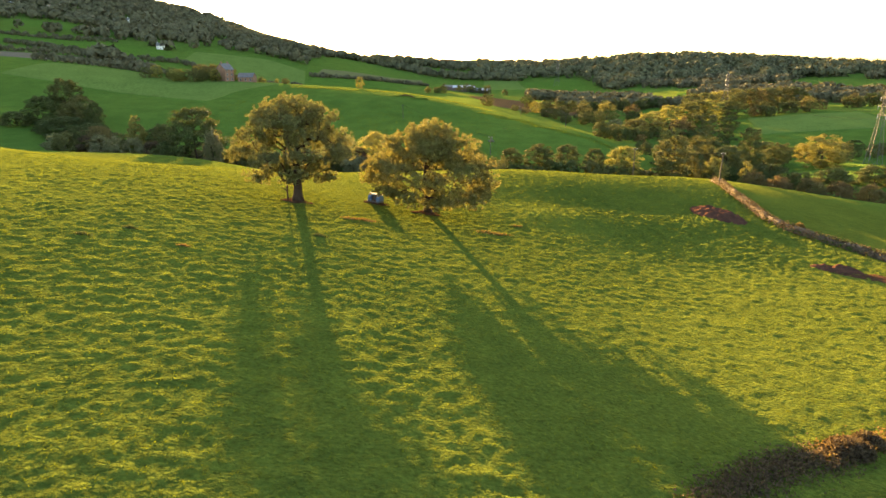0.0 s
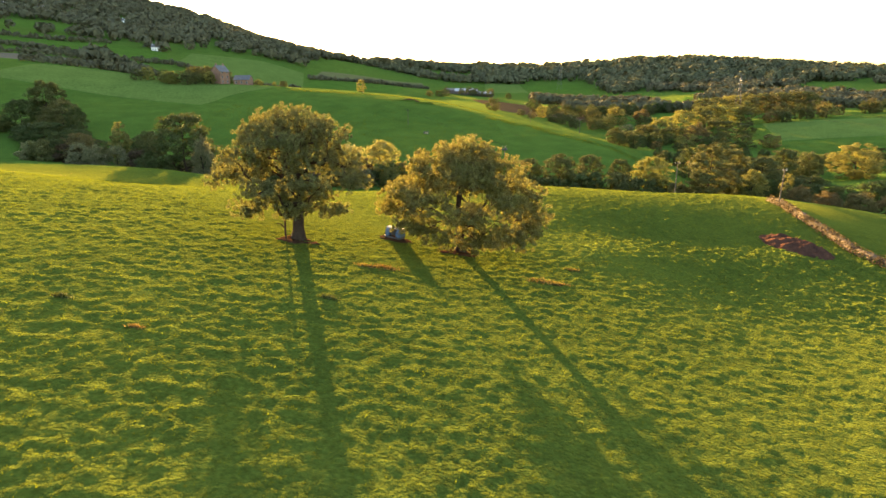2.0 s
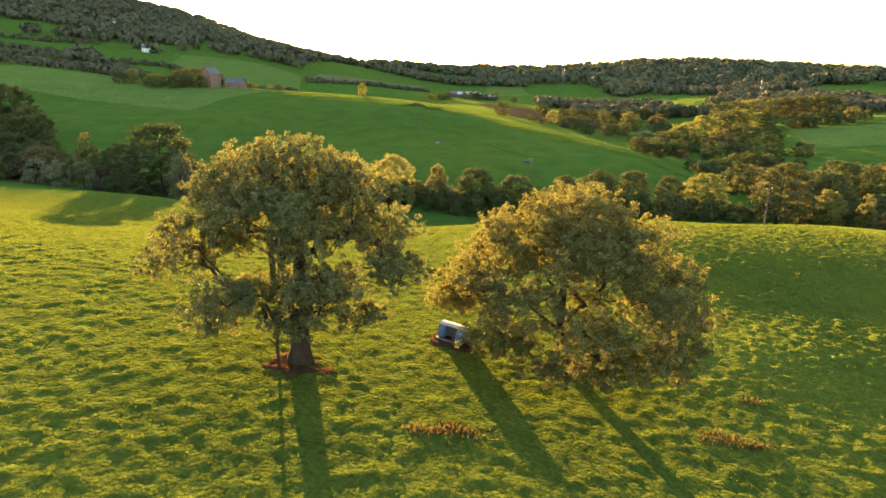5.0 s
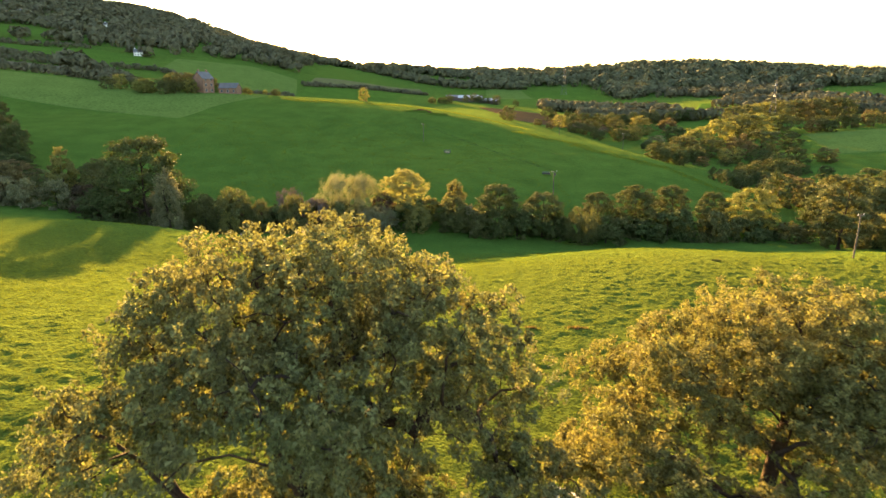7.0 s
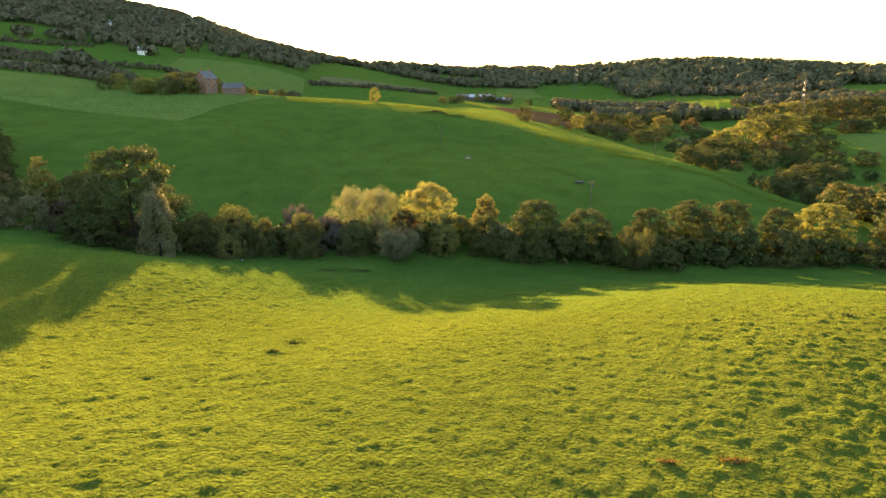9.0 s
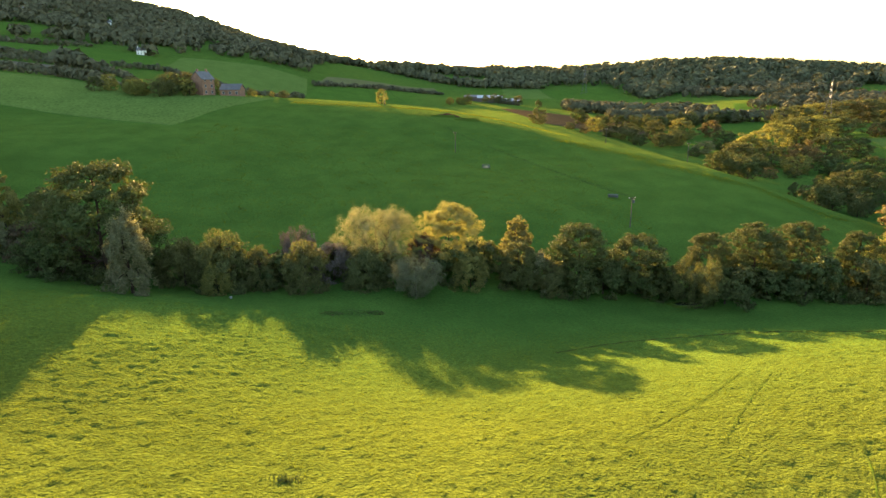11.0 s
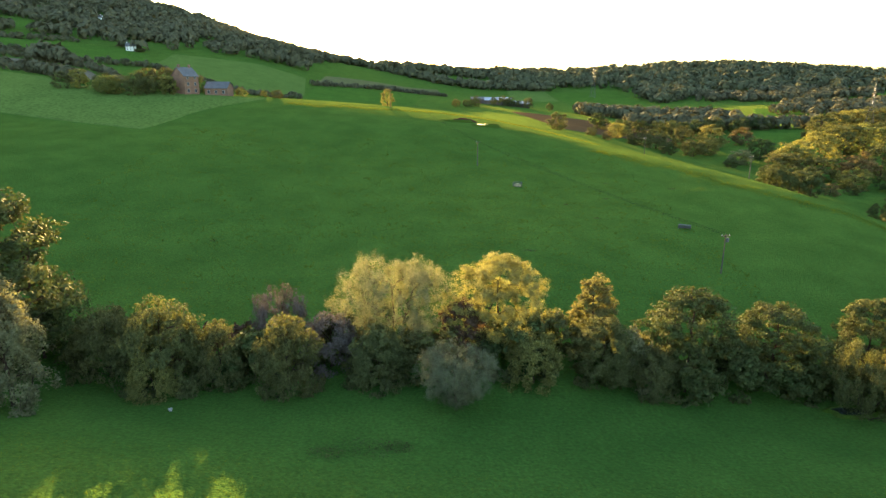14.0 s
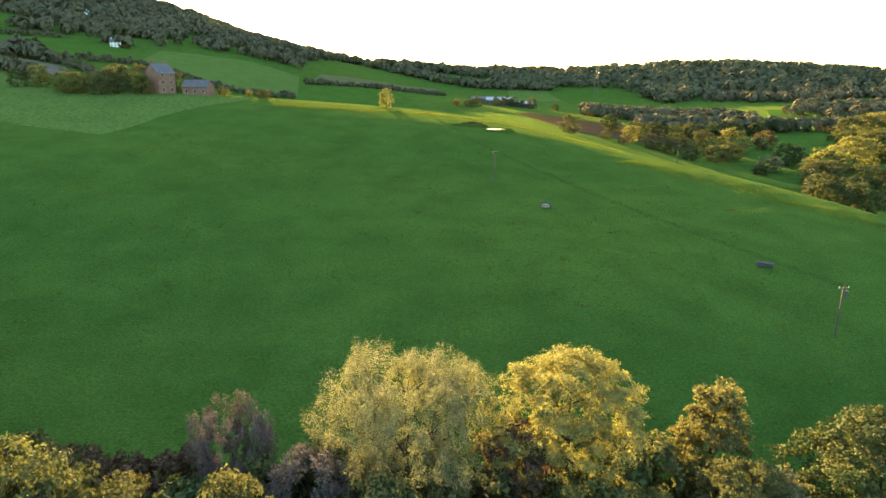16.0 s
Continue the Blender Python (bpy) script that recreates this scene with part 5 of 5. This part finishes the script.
# low-voltage wires along the slope
for (xa, ya, ha), (xb, yb, hb) in (((17.3, 233.4, 7.0), (-21.3, 306, 7.0)), ((-21.3, 306, 7.0), (-53.7, 394, 8.0)), ((47, 150, 7.0), (61.2, 133.5, 7.2))):
    for s in (-0.6, 0, 0.6):
        u = np.linspace(0, 1, 16)[:, None]
        p = np.array([xa + s, ya, float(land(xa, ya)[0]) + ha]) * (1 - u) + np.array([xb + s, yb, float(land(xb, yb)[0]) + hb]) * u
        p[:, 2] -= (4 * 0.8 * u * (1 - u))[:, 0]
        v, fc = tubes([(p, np.full(16, 0.015))], 3)
        tagged(new("overhead_wire", mesh_from("overhead_wire", v, fc, WIRE)), "thin overhead wire between wooden poles", "wire", "overhead wires")


# things on the far slope
def hay_feeder(x, y, turn):
    root = new("hay_trough")
    b = bmesh.new()
    prism(b, [(-0.45, 0.4), (0.45, 0.4), (0.6, 0.9), (0.55, 0.92), (0.4, 0.46), (-0.4, 0.46), (-0.55, 0.92), (-0.6, 0.9)], -1.35, 1.35)
    part("trough", b, STEEL, root)
    b = bmesh.new()
    prism(b, [(-0.5, 1.25), (0.0, 1.42), (0.5, 1.25), (0.5, 1.29), (0.0, 1.46), (-0.5, 1.29)], -1.4, 1.4)
    part("roof", b, STEEL, root, "pale sheet-metal roof")
    for sx in (-1.25, 1.25):
        for sy in (-0.45, 0.45):
            b = bmesh.new()
            rod(b, (sx, sy, -0.1), (sx, sy, 1.28), 0.04)
            part("leg", b, STEEL, root)
    root.matrix_basis = Matrix.Translation((x, y, float(land(x, y)[0]))) @ Matrix.Rotation(radians(turn), 4, "Z") @ Matrix.Diagonal((0.9, 0.8, 0.7, 1))
    return tagged(root, "grey metal covered hay trough on the far slope", "feeder")


hay_feeder(19.2, 255.5, -25)


def ring_feeder(x, y):
    root = new("ring_feeder")
    for z in (0.15, 0.6, 1.1):
        b = bmesh.new()
        r = bmesh.ops.create_cone(b, segments=28, radius1=1.15, radius2=1.15, depth=0.09)
        bmesh.ops.translate(b, verts=r["verts"], vec=(0, 0, z))
        part("hoop", b, STEEL, root)
    for i in range(14):
        a = i * 2 * math.pi / 14
        b = bmesh.new()
        rod(b, (1.15 * math.cos(a), 1.15 * math.sin(a), 0.1), (1.15 * math.cos(a), 1.15 * math.sin(a), 1.15), 0.03, n=6)
        part("bar", b, STEEL, root)
    b = bmesh.new()
    r = bmesh.ops.create_icosphere(b, subdivisions=3, radius=0.95)
    for vtx in b.verts:
        vtx.co.z = max(0, vtx.co.z) * 0.7 + 0.1 + 0.12 * noise.noise(vtx.co * 3)
    part("hay", b, HAY, root, "pale heap of hay")
    root.matrix_basis = Matrix.Translation((x, y, float(land(x, y)[0])))
    return tagged(root, "round steel ring feeder with hay on the far slope", "feeder")


HAY = material("hay", (0.42, 0.34, 0.19), (0.33, 0.26, 0.14), rough=0.9, scale=2, fine=12, bump=0.05)
ring_feeder(-12.2, 285)
heap("earth_mound", -23, 366.5, 5.2, 1.6, 1.4, 5, "dark scrubby bank beside the hilltop pond", 65, HEAP)

WATER = material("pond_water", (0.02, 0.028, 0.022), (0.03, 0.035, 0.025), rough=0.04, scale=0.4, fine=2.0, spec=0.5)


def pond(x, y, rx, ry, label="still hilltop pond reflecting the pale sky", rim_label="trodden earth bank round the pond"):
    n = 40
    a = np.linspace(0, 2 * np.pi, n, endpoint=False)
    w = 1 + 0.12 * np.sin(3 * a + 1) + 0.08 * np.sin(5 * a)
    level = float(land(x, y)[0]) + 0.35
    rim = np.stack([x + rx * w * np.cos(a), y + ry * w * np.sin(a), np.full(n, level)], 1)
    bm = bmesh.new()
    bm.faces.new([bm.verts.new(p) for p in rim])
    me = bpy.data.meshes.new("pond")
    bm.to_mesh(me)
    bm.free()
    me.materials.append(WATER)
    tagged(new("pond", me), label, "water", kind="structure")
    rings = []
    for k, up in ((0.97, -0.3), (1.02, 0.10), (1.10, 0.16), (1.45, -0.6)):
        p = np.stack([x + rx * w * k * np.cos(a), y + ry * w * k * np.sin(a), np.full(n, level + up)], 1)
        if k > 1.2:
            p[:, 2] = land(p[:, 0], p[:, 1]) - 0.15
        rings.append(p)
    v = np.concatenate(rings)
    f = [(k * n + i, k * n + (i + 1) % n, (k + 1) * n + (i + 1) % n, (k + 1) * n + i) for k in range(3) for i in range(n)]
    tagged(new("pond_bank", mesh_from("pond_bank", v, f, WORN, True)), rim_label, "bank", kind="structure")


pond(-16.6, 359, 4.2, 3.2)
pond(15.5, 194.6, 2.4, 0.9, "shallow pool of the brook reflecting the pale sky", "muddy rim of the brook's pool")
pond(-27.0, 362.5, 4.6, 1.6)

# ---- buildings ----
BRICK = material("warm_brick", (0.26, 0.14, 0.09), (0.20, 0.11, 0.075), rough=0.85, scale=0.6, fine=5)
RENDERED = material("white_render", (0.78, 0.77, 0.73), (0.68, 0.67, 0.63), rough=0.8, scale=0.5, fine=4)
SLATE = material("slate_roof", (0.12, 0.115, 0.12), (0.09, 0.085, 0.09), rough=0.6, scale=0.7, fine=5)
TIN = material("pale_sheet_roof", (0.36, 0.38, 0.43), (0.30, 0.32, 0.36), rough=0.35, scale=0.3, fine=2, spec=0.5)
DARKWOOD = material("barn_boards", (0.11, 0.085, 0.07), (0.08, 0.06, 0.05), rough=0.85, scale=0.6, fine=5)
GLASS = material("window_pane", (0.06, 0.07, 0.08), (0.05, 0.055, 0.06), rough=0.08, scale=1, fine=4, spec=0.6)


def building(name, x, y, wide, deep, eaves, ridge, turn, walls, roof, label, rows=0, cols=0, chimney=True, category="house", sink=0.4):
    root = new(name)
    b = bmesh.new()
    prism(b, [(-deep / 2, -1.0), (deep / 2, -1.0), (deep / 2, eaves), (0, ridge - 0.15), (-deep / 2, eaves)], -wide / 2, wide / 2)
    part("wall", b, walls, root)
    for s in (-1, 1):
        b = bmesh.new()
        k = (ridge - eaves) / (deep / 2)
        prism(b, [(0, ridge), (s * (deep / 2 + 0.35), eaves - 0.35 * k), (s * (deep / 2 + 0.35), eaves - 0.35 * k + 0.16), (0, ridge + 0.16)], -wide / 2 - 0.3, wide / 2 + 0.3)
        part("roof", b, roof, root)
    if chimney:
        for sx in (-0.36, 0.36):
            b = bmesh.new()
            box(b, (sx * wide - 0.4, -0.35, ridge - 0.8), (sx * wide + 0.4, 0.35, ridge + 1.2))
            part("chimney", b, walls, root)
    for i in range(rows):
        for j in range(cols):
            cx, cz = (j + 0.5) / cols * wide - wide / 2, 1.0 + i * 2.7
            for face in (-1, 1):
                b = bmesh.new()
                yy = face * (deep / 2 + 0.02)
                box(b, (cx - 0.55, yy - 0.04, cz), (cx + 0.55, yy + 0.04, cz + 1.4))
                w = part("window", b, WHITE, root, "white-framed window")
                b = bmesh.new()
                yy = face * (deep / 2 + 0.07)
                box(b, (cx - 0.43, yy - 0.02, cz + 0.12), (cx + 0.43, yy + 0.02, cz + 1.28))
                part("pane", b, GLASS, w, "dark glass pane")
    root.matrix_basis = Matrix.Translation((x, y, float(land(x, y)[0]) - sink)) @ Matrix.Rotation(radians(turn), 4, "Z")
    return tagged(root, label, category)


building("farmhouse", -139, 393, 7.5, 7.0, 7.6, 11.0, 65, BRICK, SLATE, "tall brick farmhouse with white windows among garden trees", 3, 2)
building("outbuilding", -127, 398, 10, 5.5, 3.4, 5.8, -8, BRICK, SLATE, "low brick outbuilding beside the farmhouse", 1, 3, False, "shed")
building("barn", 22, 748, 26, 11, 5.0, 7.6, -6, DARKWOOD, TIN, "long dark barn with a pale sheet roof", chimney=False, category="barn")
building("barn", 43, 735, 18, 9, 4.0, 6.2, -10, DARKWOOD, TIN, "farm shed with a pale sheet roof", chimney=False, category="barn")
building("barn", 3, 766, 14, 9, 4.5, 6.5, -6, DARKWOOD, SLATE, "dark timber farm shed with slates", chimney=False, category="barn")
building("house", -502, 994, 16, 9, 6.0, 9.5, 15, RENDERED, SLATE, "white house on the high hill", 2, 4)
building("house", -351, 776, 9, 7, 5.0, 8.0, 20, RENDERED, SLATE, "small white house on the hillside", 2, 3)
building("house", -690, 1010, 15, 9, 6.0, 9.5, 5, RENDERED, SLATE, "pale house among the hillside woods", 2, 4)
building("house", -640, 1030, 13, 9, 6.0, 9.5, -15, BRICK, SLATE, "brick house among the hillside woods", 2, 3)
building("house", 800, 1330, 22, 10, 6.0, 10, 0, BRICK, SLATE, "long house on the wooded ridge", 2, 5)
building("house", 930, 1300, 20, 10, 6.0, 10, 5, RENDERED, SLATE, "white house on the wooded ridge", 2, 5)


# ---- stones of the field wall ----
def stone_mesh(seed):
    """A rough block with worn corners, about a metre long before it is scaled."""
    rng = random.Random(seed)
    bm = bmesh.new()
    bmesh.ops.create_cube(bm, size=1.0)
    bmesh.ops.bevel(bm, geom=bm.edges[:], offset=0.14, segments=1, affect="EDGES")
    for v in bm.verts:
        v.co += Vector([rng.uniform(-0.07, 0.07) for _ in range(3)])
    me = bpy.data.meshes.new("stone")
    bm.to_mesh(me)
    bm.free()
    me.materials.append(WALLSTONE)
    return me


WALLSTONE = material("weathered_wall_stone", (0.118, 0.082, 0.050), (0.075, 0.055, 0.036), rough=0.9, scale=1.5, fine=7, bump=0.03, per_piece=0.25, spec=0.1)
STONES = [stone_mesh(900 + i) for i in range(5)]
line, heading = along(WALL_LINE[:8], 0.7)
lay = random.Random(91)
for (x, y), (dx, dy) in zip(line, heading):
    for course in range(2 if lay.random() < 0.35 else 1):
        if lay.random() < 0.22:
            continue
        side = (-0.62 + 0.18 * course + lay.uniform(-0.08, 0.08)) * (1 if lay.random() < 0.7 else -1)
        px, py = x - dy * side, y + dx * side
        up = float(land(x, y)[0]) + 0.35 + 0.45 * course + lay.uniform(-0.08, 0.08)
        stone = new("stone", lay.choice(STONES))
        stone.parent = field_wall
        stone.matrix_basis = Matrix.Translation((px, py, up)) @ Matrix.Rotation(math.atan2(dy, dx) + lay.uniform(-0.3, 0.3), 4, "Z") @ Matrix.Rotation(lay.uniform(-0.15, 0.15), 4, "X") @ Matrix.Diagonal((lay.uniform(0.32, 0.62), lay.uniform(0.25, 0.4), lay.uniform(0.24, 0.42), 1))
